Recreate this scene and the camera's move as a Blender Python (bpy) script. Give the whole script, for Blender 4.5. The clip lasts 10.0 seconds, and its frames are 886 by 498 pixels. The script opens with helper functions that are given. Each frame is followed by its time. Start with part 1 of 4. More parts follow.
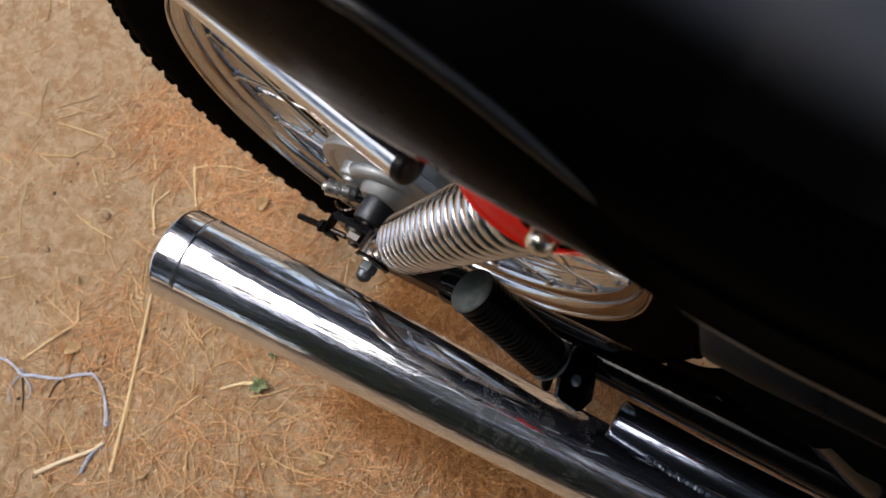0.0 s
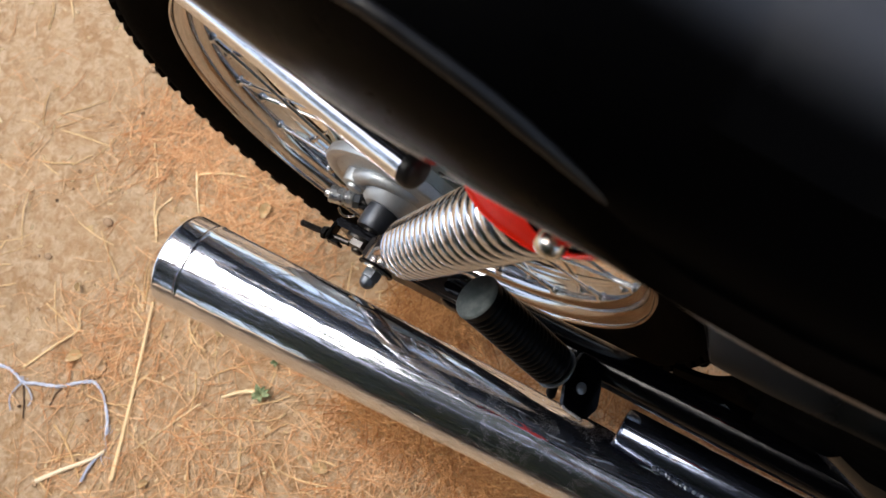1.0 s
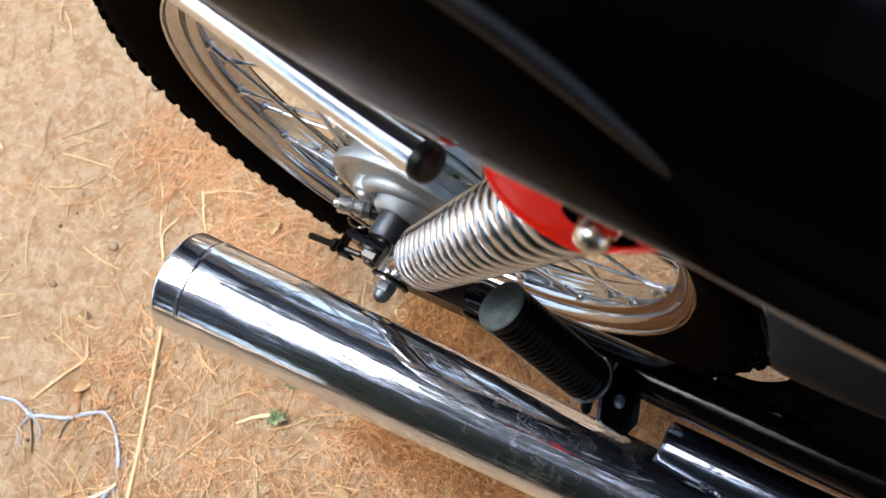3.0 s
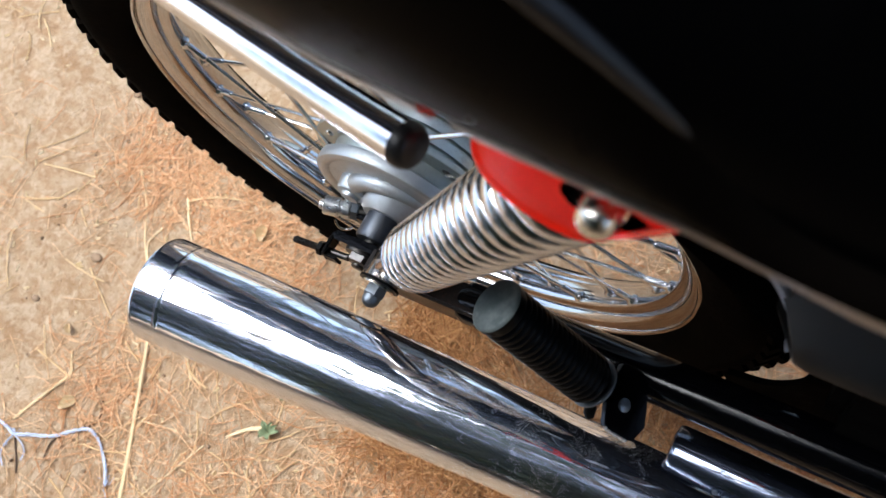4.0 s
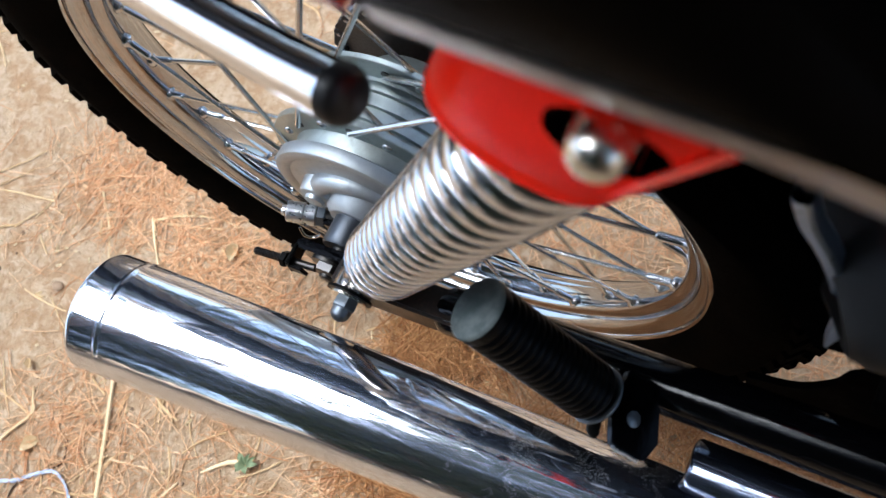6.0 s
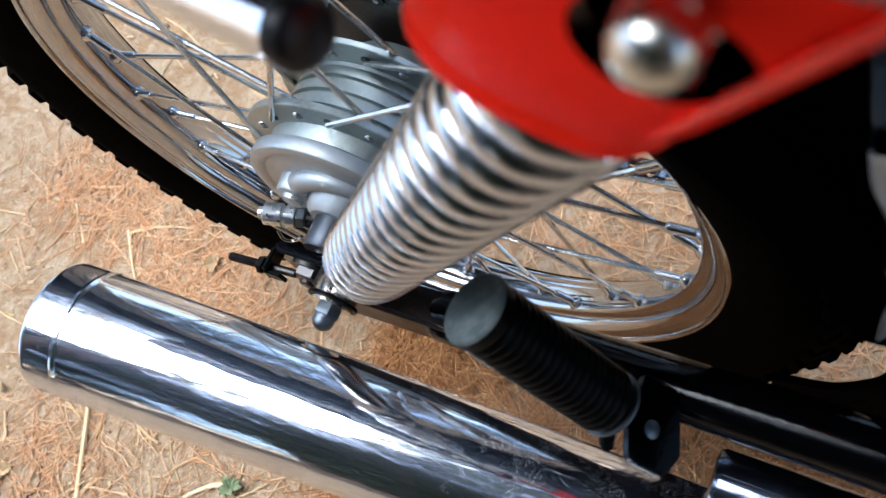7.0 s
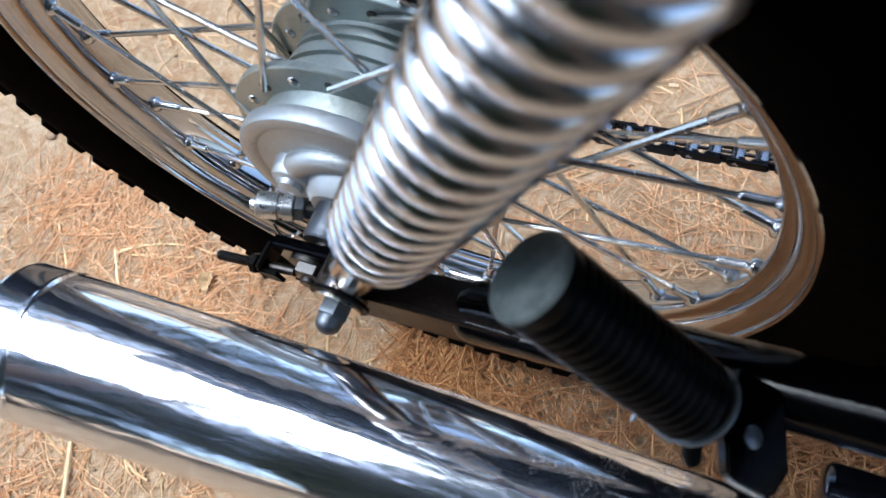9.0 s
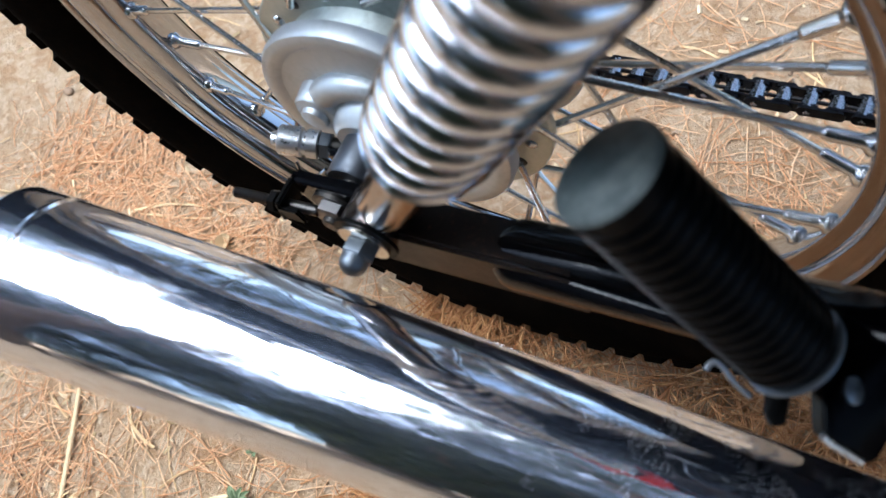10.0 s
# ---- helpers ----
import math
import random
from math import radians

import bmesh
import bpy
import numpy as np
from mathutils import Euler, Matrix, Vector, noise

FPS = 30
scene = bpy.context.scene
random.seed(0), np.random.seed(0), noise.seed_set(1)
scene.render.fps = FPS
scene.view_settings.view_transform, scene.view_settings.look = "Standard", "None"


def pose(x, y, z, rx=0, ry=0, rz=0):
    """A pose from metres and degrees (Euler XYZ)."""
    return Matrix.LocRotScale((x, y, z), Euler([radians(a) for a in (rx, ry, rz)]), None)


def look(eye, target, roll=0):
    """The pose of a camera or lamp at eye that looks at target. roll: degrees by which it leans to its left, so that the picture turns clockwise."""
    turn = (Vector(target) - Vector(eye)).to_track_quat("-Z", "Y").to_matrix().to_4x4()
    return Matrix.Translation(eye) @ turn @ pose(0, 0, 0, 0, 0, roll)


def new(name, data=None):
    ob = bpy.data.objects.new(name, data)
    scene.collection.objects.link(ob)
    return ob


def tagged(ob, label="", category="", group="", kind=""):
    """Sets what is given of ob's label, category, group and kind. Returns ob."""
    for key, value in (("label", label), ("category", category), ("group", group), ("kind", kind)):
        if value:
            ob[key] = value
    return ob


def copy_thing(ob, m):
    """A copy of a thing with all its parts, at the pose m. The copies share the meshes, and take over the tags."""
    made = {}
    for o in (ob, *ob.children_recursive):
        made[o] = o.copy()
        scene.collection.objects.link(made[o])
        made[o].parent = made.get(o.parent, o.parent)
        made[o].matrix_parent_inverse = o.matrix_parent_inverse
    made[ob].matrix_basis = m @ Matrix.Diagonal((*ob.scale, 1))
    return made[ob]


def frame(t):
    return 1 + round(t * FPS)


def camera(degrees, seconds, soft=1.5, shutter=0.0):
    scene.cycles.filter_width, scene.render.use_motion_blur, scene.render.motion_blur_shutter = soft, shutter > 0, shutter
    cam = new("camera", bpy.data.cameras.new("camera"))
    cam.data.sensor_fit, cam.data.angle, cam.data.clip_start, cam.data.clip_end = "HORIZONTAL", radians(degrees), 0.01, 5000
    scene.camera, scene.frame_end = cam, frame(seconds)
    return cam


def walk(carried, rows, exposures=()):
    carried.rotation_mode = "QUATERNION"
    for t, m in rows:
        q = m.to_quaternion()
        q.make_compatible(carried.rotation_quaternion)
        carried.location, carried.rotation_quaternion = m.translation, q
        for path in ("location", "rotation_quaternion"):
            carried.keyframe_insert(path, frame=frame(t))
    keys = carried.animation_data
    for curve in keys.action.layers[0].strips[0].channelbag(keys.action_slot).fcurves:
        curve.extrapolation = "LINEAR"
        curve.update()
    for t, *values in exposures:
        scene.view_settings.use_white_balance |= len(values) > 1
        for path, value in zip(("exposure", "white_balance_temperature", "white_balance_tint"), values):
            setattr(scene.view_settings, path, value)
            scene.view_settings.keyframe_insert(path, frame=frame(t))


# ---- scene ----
cam = camera(54.98, 10.0)
cam.data.dof.use_dof, cam.data.dof.focus_distance, cam.data.dof.aperture_fstop = True, 0.56, 14.0
PATH = [
    (0, (0.2724, -0.2123, 0.9385), (0.1169, -0.1011, 0.4765), -24.43),
    (0.5, (0.2701, -0.2106, 0.9386), (0.1145, -0.0986, 0.4769), -24.36),
    (1, (0.2705, -0.2141, 0.9349), (0.1119, -0.0988, 0.4750), -23.93),
    (1.5, (0.2643, -0.2125, 0.9279), (0.1043, -0.0967, 0.4686), -24.47),
    (2, (0.2621, -0.2127, 0.9214), (0.0988, -0.0967, 0.4633), -25.62),
    (3.5, (0.2537, -0.2056, 0.8791), (0.0834, -0.0865, 0.4244), -27.97),
    (4, (0.2516, -0.2039, 0.8657), (0.0825, -0.0819, 0.4112), -27.93),
    (4.5, (0.2529, -0.2048, 0.8514), (0.0825, -0.0774, 0.3990), -27.48),
    (5, (0.2490, -0.2016, 0.8384), (0.0806, -0.0724, 0.3857), -27.79),
    (5.5, (0.2473, -0.1972, 0.8216), (0.0771, -0.0661, 0.3701), -28.22),
    (7, (0.2299, -0.1869, 0.7621), (0.0636, -0.0454, 0.3123), -27.94),
    (7.5, (0.2275, -0.1891, 0.7393), (0.0575, -0.0378, 0.2942), -27.07),
    (8, (0.2164, -0.1900, 0.7218), (0.0479, -0.0312, 0.2786), -26.32),
    (8.5, (0.2103, -0.1901, 0.7053), (0.0385, -0.0283, 0.2644), -26.63),
    (9, (0.2016, -0.1901, 0.6884), (0.0283, -0.0313, 0.2471), -27.53),
    (9.5, (0.1934, -0.1966, 0.6678), (0.0181, -0.0381, 0.2272), -27.02),
    (10, (0.1869, -0.2017, 0.6443), (0.0045, -0.0496, 0.2043), -27.93),
]
EXPOSURES = [(0, 0.95, 6600, 12), (0.5, 1.0, 6600, 12), (0.8, 1.25, 6550, 12), (1.0, 1.45, 6450, 11), (1.5, 1.65, 6300, 10), (2.2, 1.75, 6200, 9), (3.5, 1.78, 5850, 8), (5.5, 1.78, 5550, 7), (7.5, 1.78, 5300, 6), (10, 1.8, 5300, 6)]
SKY, SUN, SUN_ANGLE = 0.12, 2.1, 46.0

walk(cam, [(t, look(eye, target, roll)) for t, eye, target, roll in PATH], EXPOSURES)

# ---- light ----
world = bpy.data.worlds.new("sky")
scene.world = world
world.use_nodes = True
wn, wl = world.node_tree.nodes, world.node_tree.links
sky = wn.new("ShaderNodeTexSky")
sky.sky_type, sky.sun_disc = "NISHITA", False
sky.sun_elevation, sky.sun_rotation = radians(69.0), radians(263)
sky.air_density, sky.dust_density, sky.ozone_density = 1.0, 3.0, 1.0
haze = wn.new("ShaderNodeHueSaturation")
haze.inputs["Saturation"].default_value = 0.75
wl.new(sky.outputs["Color"], haze.inputs["Color"])
wl.new(haze.outputs["Color"], wn["Background"].inputs["Color"])
wn["Background"].inputs["Strength"].default_value = SKY
sun = new("sun", bpy.data.lights.new("sun", "SUN"))
sun.data.energy, sun.data.angle, sun.data.color = SUN, radians(SUN_ANGLE), (1.0, 0.95, 0.87)
sun.matrix_world = look((-0.80, -0.10, 2.1), (0, 0, 0))
tagged(sun, kind="structure")


# ---- materials ----
class Nodes:
    """A small builder for one node material."""

    def __init__(self, name):
        self.mat = bpy.data.materials.new(name)
        self.mat.use_nodes = True
        self.tree = self.mat.node_tree
        self.bsdf = self.tree.nodes["Principled BSDF"]
        self.place = self.add("ShaderNodeTexCoord").outputs["Object"]

    def add(self, kind, **inputs):
        n = self.tree.nodes.new(kind)
        for k, v in inputs.items():
            self.put(n.inputs[k.replace("_", " ")], v)
        return n

    def put(self, socket, v):
        if isinstance(v, bpy.types.NodeSocket):
            self.tree.links.new(v, socket)
        else:
            socket.default_value = v

    def noise(self, scale, detail=4.0, rough=0.6, stretch=None, warp=0.0):
        where = self.place
        if stretch:
            where = self.add("ShaderNodeMapping", Vector=where, Scale=stretch).outputs[0]
        return self.add("ShaderNodeTexNoise", Vector=where, Scale=scale, Detail=detail, Roughness=rough, Distortion=warp).outputs["Fac"]

    def ramp(self, fac, *stops):
        r = self.add("ShaderNodeValToRGB", Fac=fac)
        e = r.color_ramp.elements
        while len(e) < len(stops):
            e.new(0.5)
        for el, (at, col) in zip(e, stops):
            el.position, el.color = at, (col, col, col, 1) if isinstance(col, float) else (*col, 1)
        return r.outputs["Color"]

    def mix(self, fac, a, b, kind="MIX"):
        m = self.add("ShaderNodeMix")
        m.data_type, m.blend_type = "RGBA", kind
        for socket, v in ((m.inputs[0], fac), (m.inputs[6], a), (m.inputs[7], b)):
            self.put(socket, (*v, 1) if isinstance(v, tuple) and len(v) == 3 else v)
        return m.outputs[2]

    def bump(self, height, strength=0.3, distance=0.001):
        b = self.add("ShaderNodeBump", Height=height, Strength=strength, Distance=distance)
        self.put(self.bsdf.inputs["Normal"], b.outputs[0])

    def done(self, **inputs):
        for k, v in inputs.items():
            k = k.replace("_", " ")
            if isinstance(v, tuple) and len(v) == 3:
                v = (*v, 1)
            self.put(self.bsdf.inputs[k], v)
        return self.mat


def metal(name, color, rough, grain=60.0, spread=0.1, dirt=(0.25, 0.2, 0.15), dirty=0.15, bump=0.05):
    n = Nodes(name)
    fine, broad = n.noise(grain * 8, 3), n.noise(grain, 5, 0.7)
    soil = n.ramp(broad, (0.55, 0.0), (0.75, dirty))
    col = n.mix(soil, color, dirt)
    r = n.ramp(fine, (0.3, max(0.02, rough - spread)), (0.7, rough + spread))
    n.bump(n.noise(grain * 14, 2), bump, 0.0004)
    return n.done(Base_Color=col, Metallic=1.0, Roughness=r)


def paint(name, color, rough, grain=30.0, dust=(0.3, 0.25, 0.2), dusty=0.08, bump=0.04, coat=0.0, lighter=1.3, gloss=0.5):
    n = Nodes(name)
    broad, fine = n.noise(grain, 5, 0.65), n.noise(grain * 12, 3)
    col = n.mix(broad, color, tuple(min(1, c * lighter) for c in color))
    col = n.mix(n.ramp(fine, (0.55, 0.0), (0.8, dusty)), col, dust)
    n.bump(fine, bump, 0.0006)
    return n.done(Base_Color=col, Roughness=n.ramp(broad, (0.3, rough * 0.8), (0.7, min(1.0, rough * 1.3))), Coat_Weight=coat, Coat_Roughness=0.08, Specular_IOR_Level=gloss)


def chrome_material(name, color, streak, haze=0.10, splash=False):
    """Bright plating with fine lengthwise wipe marks, spots and a faint ripple."""
    n = Nodes(name)
    wipe = n.noise(40, 4, 0.6, (1, 9, 9))
    spots = n.noise(260, 2, 0.5)
    n.bump(n.mix(0.25, n.noise(22, 3, 0.55, (0.5, 2, 2)), n.noise(70, 2, 0.5, (0.25, 2, 2))), streak, 0.0012)
    stain = n.ramp(n.noise(55, 6, 0.75), (0.60, 0.0), (0.78, 0.45))
    col = n.mix(stain, color, (0.42, 0.36, 0.30))
    rough = n.mix(n.ramp(spots, (0.62, 0.0), (0.75, 0.5)), n.ramp(wipe, (0.3, 0.03), (0.75, 0.11)), (0.2, 0.2, 0.2))
    if splash:
        # dried splashes in one stretch of the pipe
        x = n.add("ShaderNodeSeparateXYZ", Vector=n.place).outputs[0]
        zone = n.add("ShaderNodeMapRange", Value=x, From_Min=0.12, From_Max=0.17).outputs[0]
        zone2 = n.add("ShaderNodeMapRange", Value=x, From_Min=0.30, From_Max=0.23).outputs[0]
        drops = n.ramp(n.noise(1500, 3, 0.7), (0.58, 0.0), (0.64, 1.0))
        patch = n.ramp(n.noise(48, 3, 0.6), (0.48, 0.0), (0.60, 1.0))
        wet = n.mix(1.0, n.mix(1.0, drops, patch, "MULTIPLY"), n.mix(1.0, zone, zone2, "MULTIPLY"), "MULTIPLY")
        col = n.mix(n.mix(1.0, wet, (0.8, 0.8, 0.8), "MULTIPLY"), col, (0.50, 0.46, 0.42))
        rough = n.mix(wet, rough, (0.75, 0.75, 0.75))
    n.done(Base_Color=col, Metallic=1.0, Roughness=rough)
    film = n.add("ShaderNodeBsdfAnisotropic", Color=(0.55, 0.66, 0.95, 1), Roughness=0.42)
    both = n.add("ShaderNodeMixShader", Fac=n.ramp(wipe, (0.3, haze * 0.6), (0.75, haze * 1.5)))
    n.tree.links.new(n.bsdf.outputs[0], both.inputs[1])
    n.tree.links.new(film.outputs[0], both.inputs[2])
    n.tree.links.new(both.outputs[0], n.tree.nodes["Material Output"].inputs["Surface"])
    return n.mat


CHROME = chrome_material("chrome", (0.72, 0.74, 0.78), 0.35, 0.03)
PIPE_CHROME = chrome_material("silencer_chrome", (0.78, 0.80, 0.84), 0.55, 0.065, True)
SPRING_CHROME = metal("spring_chrome", (0.60, 0.62, 0.66), 0.17, 40, 0.05, dirty=0.3)
RIM_CHROME = metal("rim_chrome", (0.42, 0.43, 0.45), 0.055, 25, 0.03, (0.20, 0.13, 0.08), 0.4, 0.02)
SPOKE_STEEL = metal("spoke_steel", (0.60, 0.60, 0.59), 0.22, 80, 0.06, (0.25, 0.19, 0.13), 0.35, 0.0)
NIPPLE_STEEL = metal("nipple_steel", (0.56, 0.57, 0.58), 0.2, 80, 0.06, (0.2, 0.15, 0.1), 0.4, 0.0)
ALLOY = metal("cast_alloy", (0.45, 0.48, 0.50), 0.52, 40, 0.08, (0.25, 0.23, 0.21), 0.35, 0.06)
DRUM_ALLOY = metal("drum_alloy", (0.45, 0.495, 0.48), 0.5, 40, 0.1, (0.2, 0.18, 0.15), 0.5, 0.2)
BRIGHT_ALLOY = metal("turned_alloy", (0.58, 0.60, 0.63), 0.30, 40, 0.06, (0.3, 0.26, 0.22), 0.15, 0.0)
ZINC = metal("dull_zinc", (0.15, 0.17, 0.195), 0.45, 60, 0.08, (0.12, 0.1, 0.09), 0.3, 0.05)
DULL_STEEL = metal("dull_steel", (0.075, 0.082, 0.095), 0.45, 60, 0.08, (0.06, 0.05, 0.04), 0.3, 0.05)
DARK_STEEL = metal("dark_steel", (0.07, 0.066, 0.062), 0.42, 60, 0.1, (0.09, 0.055, 0.035), 0.5, 0.08)
NUT_STEEL = metal("rusty_nut_steel", (0.13, 0.125, 0.125), 0.4, 60, 0.1, (0.12, 0.06, 0.035), 0.7, 0.1)
BRASS_NUT = metal("aged_nickel", (0.66, 0.63, 0.57), 0.22, 90, 0.06, (0.3, 0.22, 0.12), 0.4)
RUST_CHROME = metal("rusty_chrome", (0.34, 0.32, 0.31), 0.16, 45, 0.08, (0.30, 0.09, 0.035), 0.75)
BLACK_GLOSS = paint("black_enamel", (0.0010, 0.0010, 0.0014), 0.055, 30, dusty=0.001, bump=0.14, gloss=0.20)
RUSTY_BLACK = paint("rusty_black_enamel", (0.006, 0.004, 0.003), 0.35, 35, (0.05, 0.022, 0.012), 0.9, 0.2, gloss=0.15)
COVER_BLACK = paint("black_lacquer", (0.0025, 0.003, 0.004), 0.30, 30, dusty=0.001, gloss=0.8)
# blue in the base colour stands for the sky mirrored along the edge
SKY_TINT_TRIM = metal("sky_tint_trim", (0.34, 0.42, 0.54), 0.32, 30, 0.05, dirty=0.05, bump=0.0)
BLACK_SATIN = paint("black_satin", (0.002, 0.002, 0.002), 0.35, 40, dusty=0.001, gloss=0.04)
RED_PAINT = paint("red_enamel", (0.97, 0.016, 0.002), 0.38, 18, dusty=0.0, lighter=1.04, gloss=0.012)
RED_EDGE = paint("red_enamel_edge", (0.90, 0.008, 0.001), 0.22, 18, dusty=0.0, lighter=1.1, gloss=0.6)
BLACK_MATT = paint("flat_black", (0.0006, 0.0006, 0.0006), 0.8, 40, dusty=0.001, gloss=0.008)
CAP_BLACK = paint("black_plastic", (0.004, 0.0035, 0.004), 0.4, 60, dusty=0.006, gloss=0.3)
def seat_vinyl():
    """Dull black vinyl; a specular ramp across y paints in the sky's sheen."""
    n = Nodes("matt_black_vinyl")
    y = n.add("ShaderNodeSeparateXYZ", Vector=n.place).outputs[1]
    sheen_ramp = n.add("ShaderNodeMapRange", Value=y, From_Min=-0.093, From_Max=-0.066, To_Min=0.02, To_Max=1.0)
    sheen_ramp.interpolation_type = "SMOOTHSTEP"
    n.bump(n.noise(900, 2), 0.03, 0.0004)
    return n.done(Base_Color=(0.0006, 0.0006, 0.0007), Roughness=n.ramp(n.noise(40, 4), (0.3, 0.26), (0.7, 0.36)), Specular_IOR_Level=sheen_ramp.outputs[0])


VINYL = paint("black_vinyl", (0.0012, 0.0009, 0.0007), 0.30, 90, dusty=0.0, bump=0.02, gloss=0.010)
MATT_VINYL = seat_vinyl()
FOLD_HIGHLIGHT = paint("fold_highlight_vinyl", (0.002, 0.002, 0.0025), 0.38, 90, dusty=0.0, bump=0.0, gloss=0.36)
TRIM = metal("seat_edge_metal", (0.38, 0.35, 0.33), 0.34, 20, 0.06, dirty=0.1, bump=0.0)


def rubber_material(name, color, rough, dust, dusty, gloss=0.25):
    n = Nodes(name)
    broad, fine = n.noise(25, 6, 0.7), n.noise(300, 3)
    col = n.mix(n.ramp(broad, (0.45, 0.0), (0.8, dusty)), color, dust)
    n.bump(fine, 0.3, 0.0006)
    return n.done(Base_Color=col, Roughness=n.ramp(fine, (0.3, rough - 0.08), (0.7, rough + 0.08)), Specular_IOR_Level=gloss)


TYRE_RUBBER = rubber_material("tyre_rubber", (0.0016, 0.0013, 0.0010), 0.8, (0.030, 0.019, 0.011), 0.14, 0.008)
PEG_RUBBER = rubber_material("peg_rubber", (0.0010, 0.0013, 0.0018), 0.38, (0.005, 0.006, 0.007), 0.05, 0.055)
PEG_END = rubber_material("worn_rubber_end", (0.035, 0.048, 0.050), 0.55, (0.20, 0.22, 0.21), 0.9)


def soil_material():
    n = Nodes("dry_soil")
    big, mid, fine, grit = n.noise(5, 5, 0.6), n.noise(26, 6, 0.65, warp=0.4), n.noise(150, 5, 0.7), n.noise(700, 2)
    lump = n.noise(75, 4, 0.6, warp=0.8)
    col = n.mix(n.ramp(big, (0.35, 0.0), (0.65, 1.0)), (0.43, 0.255, 0.128), (0.50, 0.330, 0.188))
    col = n.mix(n.ramp(mid, (0.42, 0.0), (0.66, 0.85)), col, (0.62, 0.465, 0.305))
    col = n.mix(n.ramp(fine, (0.52, 0.0), (0.70, 0.75)), col, (0.32, 0.170, 0.080))
    col = n.mix(n.ramp(lump, (0.46, 0.0), (0.66, 0.75)), col, (0.69, 0.535, 0.370))
    col = n.mix(n.ramp(grit, (0.58, 0.0), (0.72, 0.5)), col, (0.62, 0.49, 0.345))
    h = n.mix(0.4, n.mix(0.4, n.mix(0.5, mid, lump), fine), grit)
    n.bump(h, 1.0, 0.015)
    return n.done(Base_Color=col, Roughness=0.95, Specular_IOR_Level=0.15)


SOIL = soil_material()


def litter_material(name, dark, light, rough=0.7):
    n = Nodes(name)
    geo = n.add("ShaderNodeNewGeometry").outputs["Random Per Island"]
    col = n.ramp(geo, (0.0, dark), (0.5, tuple((a + b) / 2 for a, b in zip(dark, light))), (1.0, light))
    col = n.mix(n.ramp(n.noise(180, 3), (0.4, 0.0), (0.7, 0.4)), col, dark)
    return n.done(Base_Color=col, Roughness=rough, Specular_IOR_Level=0.3)


NEEDLES = litter_material("pine_needles", (0.56, 0.27, 0.115), (0.85, 0.60, 0.36))
# orange-brown needles, toned darker still to give the shade under the bike
SHADE_BROWN_NEEDLES = litter_material("shade_brown_needles", (0.30, 0.125, 0.042), (0.62, 0.34, 0.14))
STRAW = litter_material("straw", (0.60, 0.40, 0.20), (0.78, 0.58, 0.33))
PALE_STRAW = litter_material("pale_straw", (0.58, 0.42, 0.22), (0.76, 0.62, 0.40))
PALE_WOOD = litter_material("pale_wood", (0.62, 0.50, 0.34), (0.82, 0.73, 0.58))
DARK_TWIG = litter_material("dark_twig", (0.05, 0.03, 0.018), (0.12, 0.07, 0.04))
STRING = litter_material("blue_string", (0.30, 0.35, 0.48), (0.56, 0.60, 0.72))
LEAF = litter_material("green_leaf", (0.07, 0.11, 0.045), (0.26, 0.29, 0.16))
TREE_LEAF = litter_material("tree_leaf", (0.030, 0.050, 0.032), (0.095, 0.125, 0.075))
BARK = paint("bark", (0.13, 0.09, 0.06), 0.9, 12, bump=0.6)
STONE = litter_material("grey_stone", (0.16, 0.10, 0.06), (0.36, 0.25, 0.16), 0.9)


# ---- mesh helpers ----
def part(name, bm, material, parent=None, label="", smooth=True):
    """One mesh object from a bmesh (in world places), under a thing or a part."""
    me = bpy.data.meshes.new(name)
    bmesh.ops.recalc_face_normals(bm, faces=bm.faces)
    if smooth:
        for f in bm.faces:
            f.smooth = True
        for e in bm.edges:
            if len(e.link_faces) == 2 and e.calc_face_angle(0) > radians(38):
                e.smooth = False
    bm.to_mesh(me)
    bm.free()
    me.materials.append(material)
    ob = new(name, me)
    ob.parent = parent
    if label:
        tagged(ob, label=label)
    return ob


def frame_of(way):
    """A turn whose z runs along way."""
    return Vector(way).normalized().to_track_quat("Z", "Y").to_matrix().to_4x4()


def lathe(profile, base, way, seg=48, bm=None, closed=False, caps=True):
    """Turns (along, radius) pairs round the axis from base along way."""
    bm = bm or bmesh.new()
    m = Matrix.Translation(base) @ frame_of(way)
    rings = []
    for a, r in profile:
        rings.append([bm.verts.new(m @ Vector((r * math.cos(2 * math.pi * k / seg), r * math.sin(2 * math.pi * k / seg), a))) for k in range(seg)])
    pairs = list(zip(rings, rings[1:] + rings[:1])) if closed else list(zip(rings, rings[1:]))
    for p, q in pairs:
        for k in range(seg):
            bm.faces.new((p[k], p[(k + 1) % seg], q[(k + 1) % seg], q[k]))
    if caps and not closed:
        for ring in (rings[0], rings[-1]):
            if profile[0 if ring is rings[0] else -1][1] > 1e-6:
                bm.faces.new(ring)
    return bm


